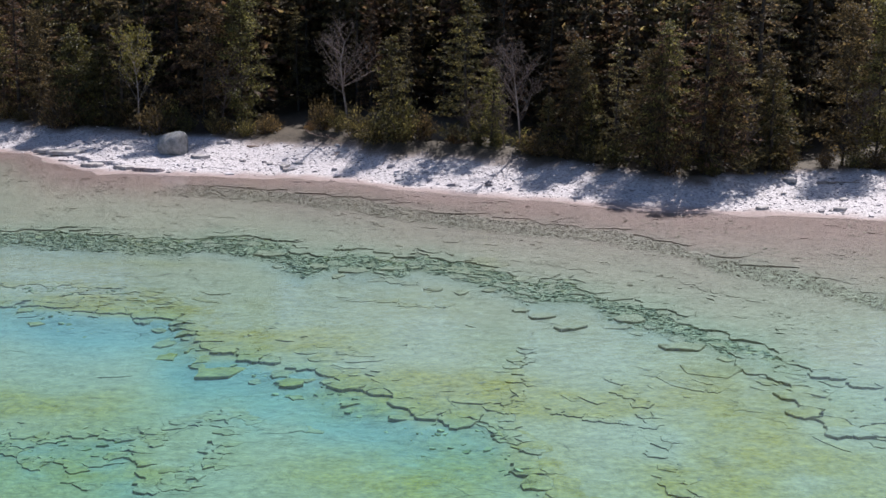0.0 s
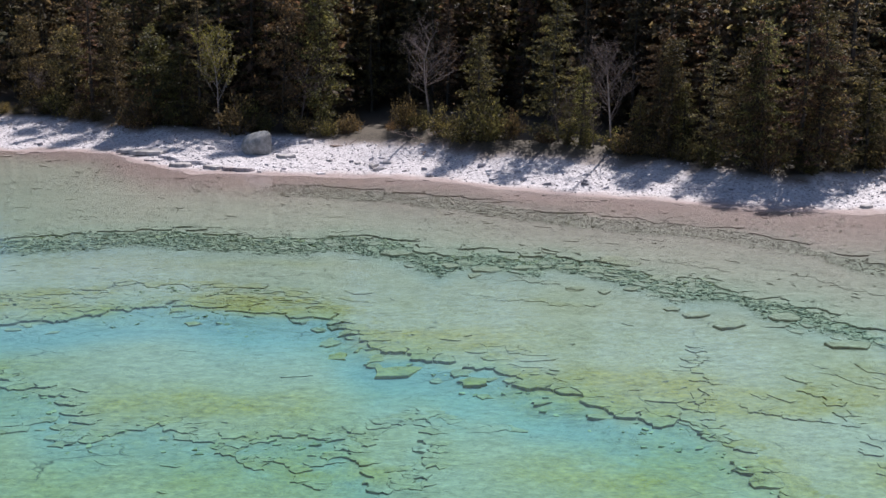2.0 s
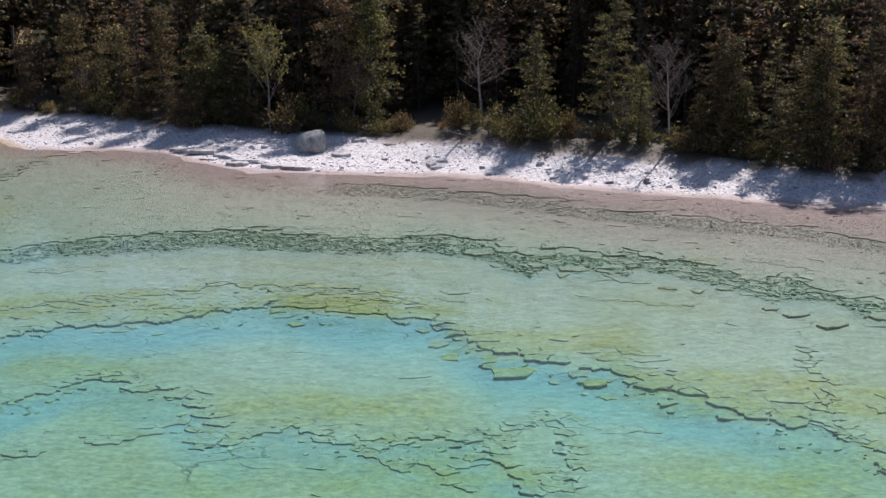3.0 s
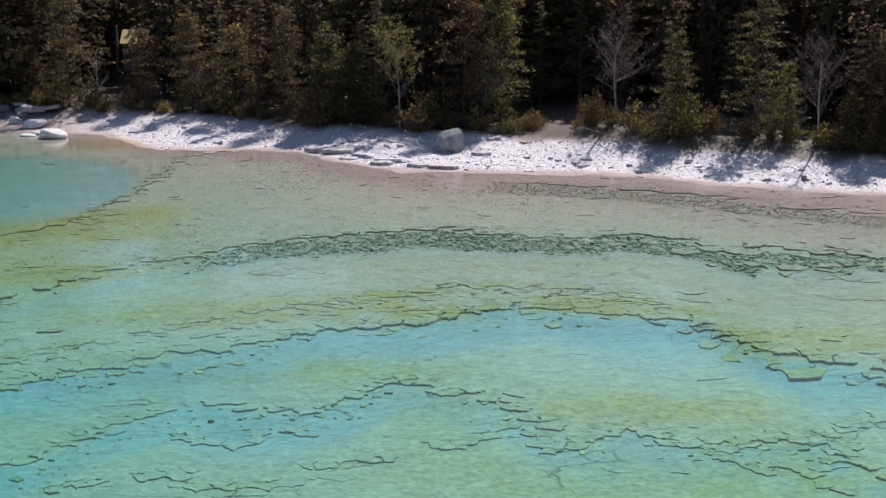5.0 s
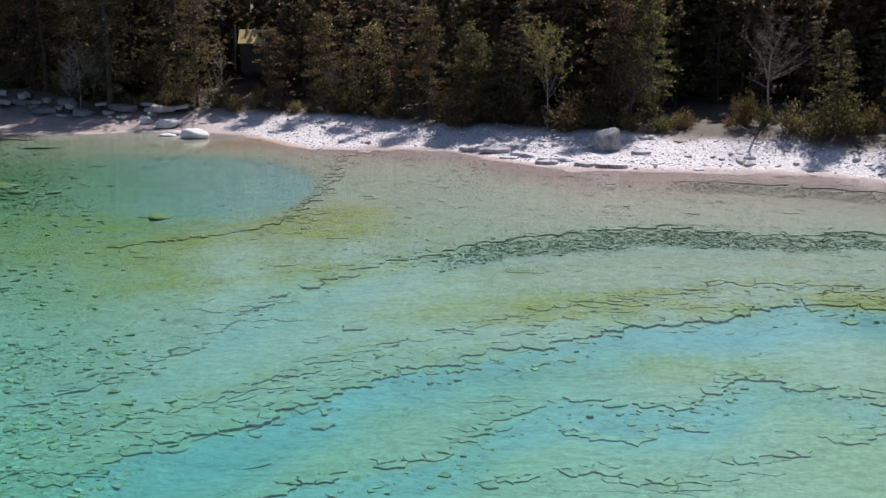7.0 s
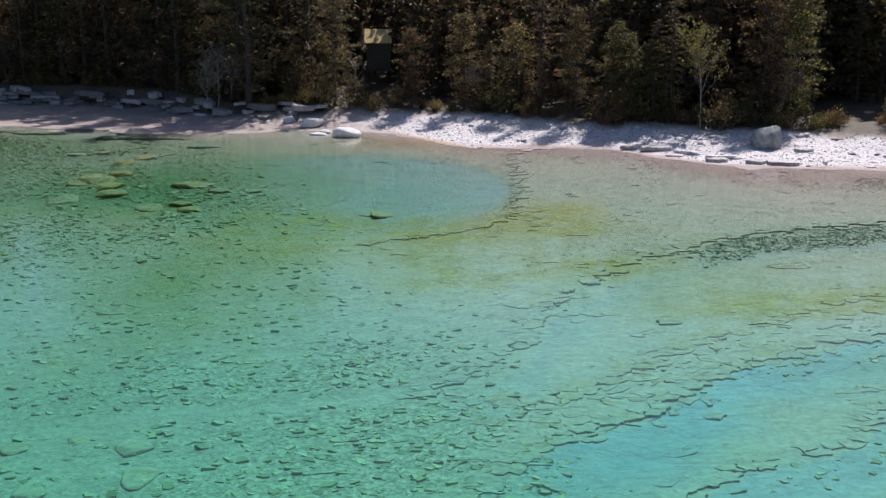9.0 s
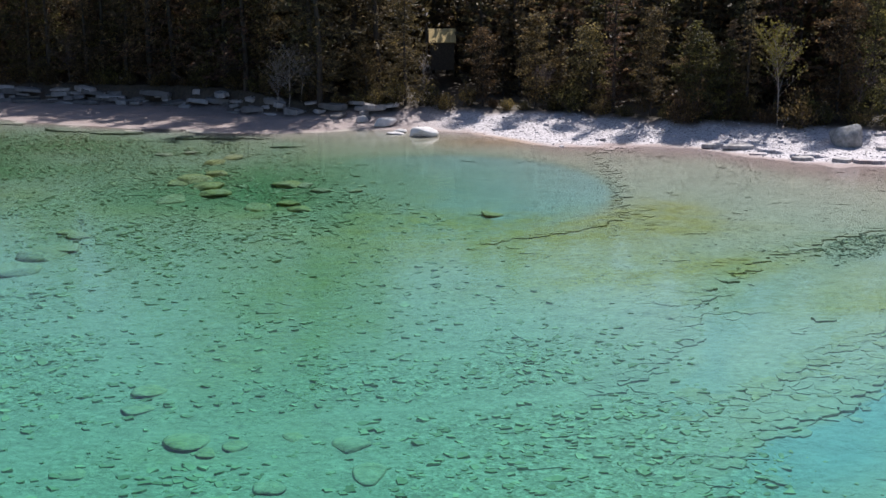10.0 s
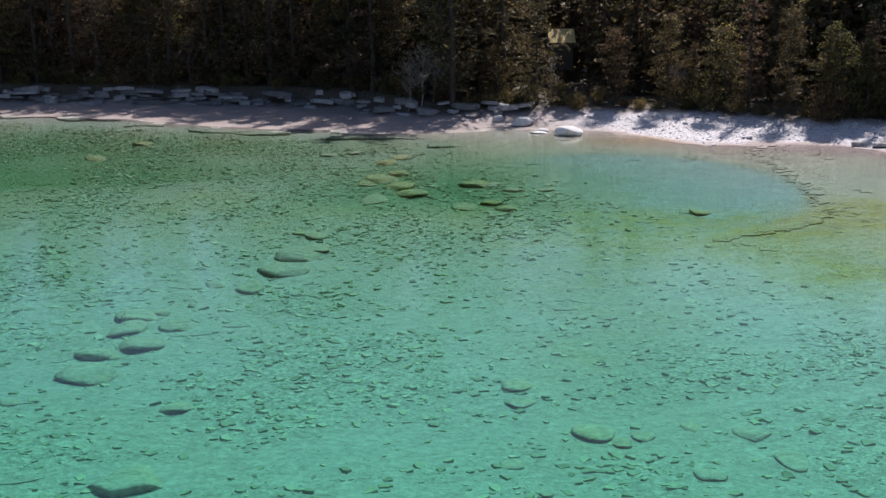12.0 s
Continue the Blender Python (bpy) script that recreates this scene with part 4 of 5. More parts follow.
def ledge(name, edge, x0, x1, thick, seed, label, cell=0.85, behind=1.5, front=1.2, fallen=0.35, stretch=1.5, algae=0.0):
    """A step in the bedding along a line: plates at the level of the upper bed, and loose ones on the lower bed before it."""
    rng = np.random.default_rng(seed)
    if callable(edge):
        xs = np.arange(x0, x1 + 0.1, 0.4)
        path = np.c_[xs, edge(xs)]
    else:
        path = np.array(edge, float)
    low_x, high_x = path[:, 0].min() - behind - 2 * cell * stretch, path[:, 0].max() + behind + 2 * cell * stretch
    low_y, high_y = path[:, 1].min() - front - 2 * cell, path[:, 1].max() + behind + 2 * cell
    gx, gy = np.meshgrid(np.arange(low_x, high_x, cell * stretch), np.arange(low_y, high_y, cell), indexing="ij")
    pts = np.c_[gx.ravel(), gy.ravel()] + rng.uniform(-0.46, 0.46, (gx.size, 2)) * (cell * stretch, cell)
    off = signed(path, pts)
    keep = (off > -behind) & (off < front)
    lead = vnoise(pts[:, 0], pts[:, 1], 2.5, seed % 50)
    root = tagged(new(name), label, "rock ledge", kind="structure")
    built = []
    for n, poly in cells(pts, keep, stretch, 2.2 * cell):
        d = off[n]
        if d < -behind * (0.45 + 0.6 * lead[n]) or d > front:
            continue
        if d < 0.0:
            if rng.random() < 0.05:
                continue
            mid = poly.mean(0)
            poly = roughen(mid + (poly - mid) * rng.uniform(0.97, 1.0), rng, 0.05)
            if callable(edge):
                tops = height(poly[:, 0], poly[:, 1], edge) + rng.uniform(0.002, 0.016)
            else:
                ground = height(poly[:, 0], poly[:, 1])
                tops = ground + thick * smooth(-behind, -0.3, signed(path, poly)) + rng.uniform(-0.004, 0.012)
            tops = tops + (poly - mid) @ rng.normal(0, 0.006, 2)
            low = np.minimum(height(poly[:, 0], poly[:, 1]), tops) - 0.08
            worn = 0.02
        else:
            if rng.random() > fallen * (1 - 0.75 * d / front) * (0.4 + 1.2 * lead[n]):
                continue
            mid = poly.mean(0)
            turn = rng.normal(0, 0.35)
            c, s_ = math.cos(turn), math.sin(turn)
            poly = (poly - mid) @ np.array([(c, s_), (-s_, c)]) * rng.uniform(0.45, 0.9)
            poly = roughen(mid + poly, rng, 0.035)
            ground = height(poly[:, 0], poly[:, 1])
            tops = ground.mean() + thick * rng.uniform(0.2, 0.6) + (poly - mid) @ rng.normal(0, 0.03, 2)
            low = np.minimum(ground, tops) - 0.06
            worn = 0.04
        built.append(plate_layers(poly, tops, low, worn))
    if not built:
        return root
    every = np.concatenate(built)
    cover = zones(every[:, 0], every[:, 1])
    start = 0
    for verts in built:
        k = len(verts) // 5
        i = np.arange(5 * k).reshape(5, k)
        quads = np.stack([i[:-1], np.roll(i[:-1], -1, 1), np.roll(i[1:], -1, 1), i[1:]], -1).reshape(-1, 4)
        me = mesh_from("slab", verts, list(quads.ravel()) + list(i[4]), [4] * len(quads) + [k])
        gold = rng.uniform(-0.15, 0.3) + algae
        for key, value in cover.items():
            v = np.broadcast_to(np.asarray(value, np.float32), (len(every),))[start:start + len(verts)].copy()
            v = np.clip(v + gold, 0, 1) if key == "algae" and v.max() + algae > 0.05 else v * 0.25 if key in ("rubble", "marl") else v
            me.attributes.new(key, "FLOAT", "POINT").data.foreach_set("value", v.astype(np.float32))
        part("slab", me, ROCK, root)
        start += len(verts)
    return root


ledge("rock_ledge_upper", EDGE_A, -14.5, 20, 0.08, 41, "thin broken limestone ledge along the wet pinkish shelf", cell=0.9, behind=1.6, front=0.6, fallen=0.1, stretch=2.0)
ledge("rock_ledge_shelf", EDGE_B, -41.5, -12, 0.06, 42, "jagged limestone ledge where the grey shelf breaks off under water", cell=0.55, front=1.6, fallen=0.3, stretch=1.5)
ledge("rock_ledge_shelf", EDGE_B, -12, 17, 0.09, 48, "jagged limestone ledge with large loose plates lying before it", cell=0.75, front=3.0, fallen=0.5, stretch=1.2)
ledge("rock_ledge_lake", EDGE_C, -42, -16, 0.065, 43, "jagged underwater limestone ledge with yellow-green algae", cell=0.6, behind=1.5, front=1.4, fallen=0.4, stretch=1.2, algae=0.1)
ledge("rock_ledge_lake", EDGE_C, -16, 3.6, 0.07, 49, "jagged underwater limestone ledge with golden algae plates", cell=0.65, behind=1.5, front=1.2, fallen=0.35, stretch=1.15, algae=0.3)
ledge("rock_ledge_deep", EDGE_D, -34.5, -5.8, 0.045, 44, "broken underwater limestone ledge on the lake bed", cell=0.42, behind=0.8, front=0.4, fallen=0.06, stretch=1.4)
ledge("rock_ledge_step", EDGE_E, -39.5, -11, 0.05, 45, "low stepped limestone ledge under shallow water", cell=0.55, behind=1.1, front=2.0, fallen=0.6, stretch=1.3, algae=0.3)
ledge("rock_ledge_bay", EDGE_N, -106, -56.5, 0.12, 46, "dark-edged limestone ledge at the waterline of the bay", cell=1.3, behind=1.6, front=1.5, fallen=0.15, stretch=2.6)
ledge("rock_ledge_inlet", [(-33.5, 80.6), (-35.6, 77.9), (-35.4, 71.8), (-36.0, 63.6), (-36.9, 58.8), (-38.9, 56.0), (-43.9, 53.8)][::-1], 0, 0, 0.05, 47, "curved dark rock ledge round the inlet", cell=0.5, behind=1.0, front=3.0, fallen=0.22, stretch=1.6)
for n, (label, pts) in enumerate((("short broken crack ledge in the lake bed", [(2.9, 38.6), (2.4, 36.6), (2.6, 35.2), (1.9, 33.4), (2.1, 31.0), (2.7, 29.0)]), ("short broken crack ledge in the lake bed", [(5.4, 35.4), (6.1, 33.6), (6.0, 32.2), (6.3, 31.0), (5.7, 29.2), (6.3, 27.2)]),
                                  ("edge of a pale bed on the lake floor", [(-11.3, 29.5), (-10.7, 29.0), (-9.8, 29.0), (-9.0, 28.2), (-8.6, 29.0), (-7.4, 30.7)]), ("edge of a pale bed on the lake floor", [(3.4, 33.0), (4.4, 32.2), (5.2, 32.0)]),
                                  ("edge of a pale bed on the lake floor", [(-18.9, 30.5), (-18.4, 30.1), (-17.3, 30.9), (-16.6, 31.6), (-15.8, 30.0), (-15.1, 29.8), (-13.6, 31.6), (-12.5, 30.3), (-11.6, 30.2), (-10.5, 30.0), (-9.6, 31.0), (-8.6, 30.6), (-6.4, 32.3)]),
                                  ("edge of a pale bed on the lake floor", [(-28.0, 28.0), (-25.4, 28.6), (-24.6, 27.6), (-23.0, 27.8), (-21.8, 28.9), (-20.0, 29.3)]), ("edge of a pale bed on the lake floor", [(-26.0, 31.4), (-25.0, 30.6), (-24.0, 30.3), (-23.4, 31.2), (-22.6, 31.4)]),
                                  ("broken side of a yellow bed above a deep trough", [(-6.3, 32.7), (-6.0, 31.5), (-5.9, 30.2), (-6.0, 29.0), (-6.1, 27.0)]))):
    ledge("rock_ledge", pts, 0, 0, 0.035, 200 + n, label, cell=0.4, behind=0.8, front=0.5, fallen=0.08, stretch=1.3)
ledge("rock_ledge", [(10.2, 37.4), (10.5, 35.6), (10.7, 34.3), (11.0, 32.7), (11.5, 31.4), (12.0, 31.2), (12.8, 31.5), (15.0, 30.0)], 0, 0, 0.08, 220, "edge of a large tilted bed near the shelf", cell=0.75, behind=2.4, front=0.5, fallen=0.15, stretch=1.3)
ledge("rock_ledge", [(-26.6, 80.2), (-24.6, 78.6), (-23.6, 76.6), (-20.8, 74.8), (-18.2, 73.6), (-16.6, 71.5), (-15.0, 69.4)], 0, 0, 0.22, 260, "dark broken edge of a pale bed at the foot of the beach", cell=1.0, behind=1.0, front=0.4, fallen=0.1, stretch=2.2)
rng = np.random.default_rng(300)
for n in range(22):
    lx, ly = rng.uniform(-40, 16), rng.uniform(25, 66)
    if SHORE(lx) - ly < 8 or (lx < -36 and ly > 45):
        continue
    tilt = (EDGE_C(min(max(lx, -38), 2) + 2) - EDGE_C(min(max(lx, -38), 2) - 2)) / 4 * 0.6 + rng.normal(0, 0.2)
    run = rng.uniform(1.2, 3.5)
    pts = [(lx + run * k / 5, ly + tilt * run * k / 5 + rng.normal(0, 0.2)) for k in range(6)]
    ledge("rock_ledge", pts, 0, 0, 0.018, 320 + n, "low broken edge of a thin limestone bed", cell=0.5, behind=0.8, front=0.2, fallen=0.1, stretch=1.3)


def ring(seed, n, uneven=0.25):
    rng = np.random.default_rng(seed)
    a = (np.arange(n) + rng.uniform(-0.35, 0.35, n)) * 2 * np.pi / n
    r = 1 + rng.uniform(-uneven, uneven, n)
    return np.c_[np.cos(a) * r, np.sin(a) * r]


def slab_mesh(seed, wide, deep, thick, turn=0.0, name="rock_slab"):
    """A flat broken slab with worn edges, its base at z = 0."""
    rng = np.random.default_rng(seed)
    n = int(rng.integers(3, 6))
    corners = ring(seed, n + 2, 0.30)
    r = np.concatenate([np.linspace(corners[j], corners[(j + 1) % len(corners)], 3)[:2] for j in range(len(corners))])
    n = len(r)
    r = (r + rng.normal(0, 0.05, r.shape)) * (wide / 2, deep / 2)
    c, s = math.cos(turn), math.sin(turn)
    r = np.c_[r[:, 0] * c - r[:, 1] * s, r[:, 0] * s + r[:, 1] * c]
    tilt = rng.uniform(-0.03, 0.03, 2)
    layers = []
    for grow, z in ((1.02, -0.05), (1.0, thick * 0.55), (0.985, thick * 0.9), (0.93, thick), (0.5, thick * 1.02)):
        q = r * grow
        layers.append(np.c_[q, z + (q @ tilt if z > 0 else 0 * q[:, 0]) + rng.normal(0, thick * 0.10, n)])
    verts = np.concatenate(layers)
    flat, sizes = [], []
    for k in range(4):
        for j in range(n):
            flat += [k * n + j, k * n + (j + 1) % n, (k + 1) * n + (j + 1) % n, (k + 1) * n + j]
            sizes.append(4)
    flat += list(range(4 * n, 5 * n))
    sizes.append(n)
    return mesh_from(name, verts, flat, sizes)


def boulder_mesh(seed, wide, deep, tall, flat_top=0.0, facets=9):
    """A weathered boulder: a ball cut by random planes, resting on its lower side."""
    bm = bmesh.new()
    bmesh.ops.create_icosphere(bm, subdivisions=3, radius=1.0)
    rng = np.random.default_rng(seed)
    normals = rng.normal(size=(facets, 3))
    normals /= np.linalg.norm(normals, axis=1, keepdims=True)
    dist = rng.uniform(0.55, 0.85, facets)
    for v in bm.verts:
        c = np.array(v.co)
        for nrm, dd in zip(normals, dist):
            over = c @ nrm - dd
            if over > 0:
                c = c - nrm * over * 0.9
        c[2] = min(c[2], 1 - flat_top)
        c = c + 0.035 * np.array(noise.noise_vector(Vector(c * 3) + Vector((seed, 0, 0))))
        v.co = Vector((c[0] * wide / 1.7, c[1] * deep / 1.7, max(c[2], -0.55) * tall / 1.4 + 0.4 * tall))
    me = bpy.data.meshes.new("boulder")
    bm.to_mesh(me)
    bm.free()
    me.polygons.foreach_set("use_smooth", np.full(len(me.polygons), True))
    return me


def put_stone(name, me, mat, x, y, turn, label, category, group="", up=0.0):
    if not me.materials:
        me.materials.append(mat)
    ob = new(name, me)
    ob.matrix_basis = pose(x, y, float(height(x, y)) + up, 0, 0, turn)
    return tagged(ob, label, category, group)


# ---- boulders and slabs of the beach ----
put_stone("boulder", boulder_mesh(3, 2.4, 2.1, 2.0, 0.0, 14), BOULDER, -18.2, 79.2, 20, "large rounded grey boulder standing on white shingle", "boulder", up=-0.45)
for n, (bx, by, w, d, h) in enumerate([(-47.2, 87.2, 2.0, 1.5, 0.75), (-50.2, 92.2, 1.9, 1.3, 0.65), (-52.0, 93.3, 1.0, 0.9, 0.55), (-48.9, 89.3, 1.1, 0.9, 0.3), (-49.3, 88.2, 1.3, 0.8, 0.25)]):
    put_stone("white_boulder", boulder_mesh(50 + n, w, d, h, 0.2), WHITE_STONE, bx, by, n * 37, "bleached white boulder at the edge of shallow water", "boulder", "white boulders at the waterline", up=-0.02)


def slab(x, y, size, turn, mat, label, group, height_scale=1.0, up=0.0, big=False):
    me = slab_mesh(int(abs(x * 71 + y * 37) * 10), size, size * 0.72, (0.028 if big else 0.04) * min(size, 1.4) * height_scale, turn=radians(turn))
    if mat is ROCK:
        dress(me, (x, y))
        gold = "gold" in label or "algae" in label
        v = np.empty(len(me.vertices), np.float32)
        me.attributes["algae"].data.foreach_get("value", v)
        me.attributes["algae"].data.foreach_set("value", np.clip(v + (0.8 if gold else 0.12), 0, 1))
        for key in ("rubble", "marl", "weed"):
            me.attributes[key].data.foreach_set("value", v * 0)
    me.materials.append(mat)
    ob = new("rock_slab", me)
    ob.location = (x, y, float(height(x, y)) + up)
    return tagged(ob, label, "rock slab", group)


for bx, by, size, turn in ((-25.5, 79.6, 2.4, 5), (-27.0, 80.6, 1.6, 12), (-15.2, 80.9, 0.8, 40), (-16.1, 77.6, 1.1, 0), (-13.2, 76.8, 0.5, 20), (-10.2, 74.9, 0.9, 80), (-9.3, 75.6, 0.7, 10), (-11.2, 75.6, 0.6, 60), (-9.8, 74.2, 0.8, 30),
                            (-22.5, 75.2, 1.7, 8), (-20.2, 74.3, 1.5, 3), (19.1, 66.3, 0.45, 20), (22.2, 65.5, 0.7, 50), (21.4, 63.5, 0.8, 15), (17.2, 63.6, 0.8, 5), (20.0, 68.3, 1.1, 10)):
    slab(bx, by, size, turn, BEACH_SLAB, "flat pale limestone slab lying on the shingle", "slabs on the beach", 3.2, 0.03)

# stacked pale beds of the low rock bank
bank = tagged(new("rock_bank"), "low bank of stacked bleached limestone beds under the forest", "rock bank", kind="structure")
rng = np.random.default_rng(55)
BLOCKS = [slab_mesh(160 + n, 1.0, 0.55, 0.25) for n in range(10)]
for me in BLOCKS:
    me.materials.append(BANK_STONE)
for course in range(6):
    px = -98.0
    while px < -51:
        long = rng.uniform(0.6, 3.0)
        cx = px + long / 2
        px += long * rng.uniform(0.7, 1.25)
        if rng.random() < 0.32:
            continue
        back = 2.0 - 0.26 * course + rng.normal(0, 0.4)
        slope = math.atan2(float(FOREST(cx + 1.5) - FOREST(cx - 1.5)), 3.0)
        ob = new("block", BLOCKS[int(rng.integers(10))])
        ob.matrix_basis = Matrix.LocRotScale((cx, float(FOREST(cx)) - back, 0.18 + 0.23 * course + rng.uniform(-0.08, 0.08)), Euler((rng.normal(0, 0.14), rng.normal(0, 0.06), slope + rng.normal(0, 0.25))), (long, rng.uniform(1.2, 2.4), rng.uniform(0.5, 1.5)))
        ob.parent = bank

# slabs that lie loose in front of the ledges and on the bay floor
for bx, by, size, turn, gold in ((-6.9, 36.6, 2.0, 10, 1), (-8.9, 38.2, 0.9, 30, 1), (-9.3, 39.6, 1.1, 70, 0), (-4.4, 35.6, 0.9, 20, 1), (-2.8, 35.1, 1.5, 40, 1), (-14.5, 41.6, 0.8, 0, 1), (-0.2, 46.5, 0.9, 10, 0), (0.9, 46.0, 0.8, 60, 0),
                                (2.0, 46.4, 0.8, 30, 0), (-5.2, 50.1, 1.0, 15, 0), (-3.7, 49.5, 1.2, 0, 0), (-2.1, 49.9, 0.9, 40, 0), (-4.3, 48.4, 0.9, 75, 0), (-7.8, 52.3, 1.4, 5, 0), (3.9, 42.8, 1.1, 12, 0), (4.9, 41.6, 1.6, 33, 0),
                                (3.1, 43.6, 0.8, 55, 0), (8.5, 39.3, 1.5, 15, 0), (7.2, 42.6, 1.4, 45, 0), (8.9, 36.9, 2.0, 5, 0), (-32.4, 40.8, 1.0, 0, 0)):
    slab(bx, by, size, turn, ROCK, "yellowish algae-covered flat rock slab lying under water" if gold else "grey-green flat rock slab lying under clear water", "loose slabs on the lake bed", 1.7 if size < 1.9 else 1.2, 0.0, size > 1.9)


def bed_stone(x, y, wide, gold, seed, flat=0.26):
    """A worn flat stone that stands out of the bay floor."""
    rng = np.random.default_rng(seed)
    tall = wide * flat * rng.uniform(0.85, 1.2)
    me = dress(boulder_mesh(seed, wide * 1.15, wide * rng.uniform(1.05, 1.45), tall, 0.35, 14), (x, y))
    v = np.empty(len(me.vertices), np.float32)
    me.attributes["algae"].data.foreach_get("value", v)
    me.attributes["algae"].data.foreach_set("value", np.clip(v + (0.9 if gold else 0.35), 0, 1))
    for key in ("rubble", "marl", "weed"):
        me.attributes[key].data.foreach_set("value", v * 0)
    me.materials.append(ROCK)
    ob = new("bed_stone", me)
    ob.matrix_basis = pose(x, y, float(height(x, y)) - 0.32 * tall, rng.normal(0, 3), rng.normal(0, 3), rng.uniform(-25, 25))
    return tagged(ob, "golden algae-covered flat stone on the bay floor" if gold else "grey-green worn flat stone on the bay floor", "stone", "large stones on the bay floor")


GOLDEN = [(-61.2, 70.5, 1.7), (-60.2, 72.0, 1.3), (-60.0, 68.3, 1.7), (-59.4, 66.4, 1.6), (-62.1, 69.3, 1.2), (-61.0, 76.2, 1.2), (-60.0, 78.1, 1.2), (-80.9, 79.2, 1.5), (-78.9, 85.0, 1.4), (-55.4, 69.1, 1.5), (-54.8, 63.9, 1.1), (-54.1, 62.3, 1.2), (-43.7, 60.4, 1.1)]
GREY = [(-65.3, 49.3, 1.8), (-64.9, 52.1, 1.9), (-64.2, 53.0, 1.5), (-64.2, 55.7, 1.2), (-65.0, 56.5, 0.8), (-66.6, 46.6, 1.2), (-68.0, 47.3, 0.9), (-70.8, 36.3, 1.7), (-71.0, 38.3, 1.2), (-69.7, 39.3, 1.5), (-70.5, 41.2, 1.4), (-70.4, 42.8, 1.4),
        (-69.6, 43.2, 0.7), (-68.6, 41.5, 1.3), (-70.4, 38.1, 0.6), (-67.2, 33.0, 0.8), (-67.5, 27.6, 1.7), (-72.7, 33.8, 0.6), (-61.6, 65.0, 1.4), (-64.9, 79.8, 1.1), (-54.4, 69.0, 1.0), (-56.3, 63.1, 1.3), (-53.3, 67.3, 1.0), (-51.3, 67.2, 0.8), (-63.3, 80.4, 0.9)]
NEAR = [(-56.2, 34.7, 0.9), (-56.2, 33.0, 0.8), (-54.1, 30.6, 1.2), (-53.6, 29.7, 0.6), (-52.8, 30.2, 0.6), (-49.5, 30.2, 0.9), (-48.9, 28.2, 0.9), (-51.2, 30.8, 0.5), (-51.5, 27.4, 0.7), (-56.2, 26.5, 0.4), (-56.9, 28.4, 0.6)]
for n, (bx, by, wide) in enumerate(GOLDEN + GREY + NEAR):
    bed_stone(bx, by, wide, n < len(GOLDEN), 500 + n, 0.27 if n < len(GOLDEN) + len(GREY) else 0.2)


# ---- loose stones that nobody could count ----
def stones_mesh(name, centres, sizes, flatness, seed):
    """Many small broken stones in one mesh: six-sided, worn at the top."""
    rng = np.random.default_rng(seed)
    n = len(centres)
    a = (np.arange(6) + rng.uniform(-0.47, 0.47, (n, 6))) * np.pi / 3 + rng.random((n, 1)) * 6.28
    r = sizes[:, None] * 0.5 * rng.uniform(0.5, 1.3, (n, 6))
    squash = rng.uniform(0.55, 1.0, (n, 1))
    ca, sa = np.cos(a) * r, np.sin(a) * r * squash
    h = (sizes * flatness * rng.uniform(0.6, 1.4, n))[:, None]
    lean = rng.uniform(-0.26, 0.26, (n, 2, 1))
    def layer(g, zz):
        return np.stack([centres[:, 0:1] + ca * g, centres[:, 1:2] + sa * g, centres[:, 2:3] + zz + (ca * lean[:, 0] + sa * lean[:, 1]) * g], -1)
    verts = np.stack([layer(1.0, -0.03 + 0 * h), layer(0.85, h)], 1).reshape(-1, 3)
    base = (np.arange(n) * 12)[:, None, None]
    j = np.arange(6)
    quads = np.concatenate([np.stack([k * 6 + j, k * 6 + (j + 1) % 6, (k + 1) * 6 + (j + 1) % 6, (k + 1) * 6 + j], -1) for k in range(1)])
    q = (base + quads[None]).reshape(-1)
    top = (base[:, 0] + 6 + j[None]).reshape(-1)
    return mesh_from(name, verts, np.concatenate([q, top]), np.concatenate([np.full(n * 6, 4), np.full(n, 6)]))


def scatter(name, n, box, weight, size, flatness, mat, seed, label, category):
    rng = np.random.default_rng(seed)
    px, py = rng.uniform(box[0], box[1], n), rng.uniform(box[2], box[3], n)
    keep = rng.random(n) < weight(px, py)
    px, py = px[keep], py[keep]
    sizes = size[0] + (size[1] - size[0]) * rng.random(len(px)) ** 3.5
    me = stones_mesh(name, np.c_[px, py, height(px, py)], sizes, flatness, seed)
    me.materials.append(mat)
    return tagged(new(name, me), label, category, kind="stuff")


scatter("ledge_rubble", 190000, (-30, 18, 38, 70), lambda x, y: 0.75 * zones(x, y)["rubble"] * (y < EDGE_B(x) + 1.5), (0.06, 0.28), 0.14, RUBBLE, 91, "grey-green broken rubble in front of the ledges", "rubble")
scatter("ledge_gravel", 130000, (-16, 22, 40, 70), lambda x, y: 0.8 * zones(x, y)["rubble"] * (y > EDGE_B(x) + 1.5), (0.05, 0.16), 0.18, GRAVEL, 97, "fine beige gravel below the upper ledge", "gravel")
scatter("beach_shingle", 60000, (-48, 34, 60, 92), lambda x, y: 0.6 * zones(x, y)["shingle"], (0.06, 0.20), 0.2, PEBBLES, 92, "bleached white shingle and small flat stones", "shingle")


scatter("beach_stones", 9000, (-42, 34, 60, 92), lambda x, y: 0.14 * zones(x, y)["shingle"], (0.16, 0.6), 0.22, PEBBLES, 191, "larger flat stones strewn over the shingle", "stones")


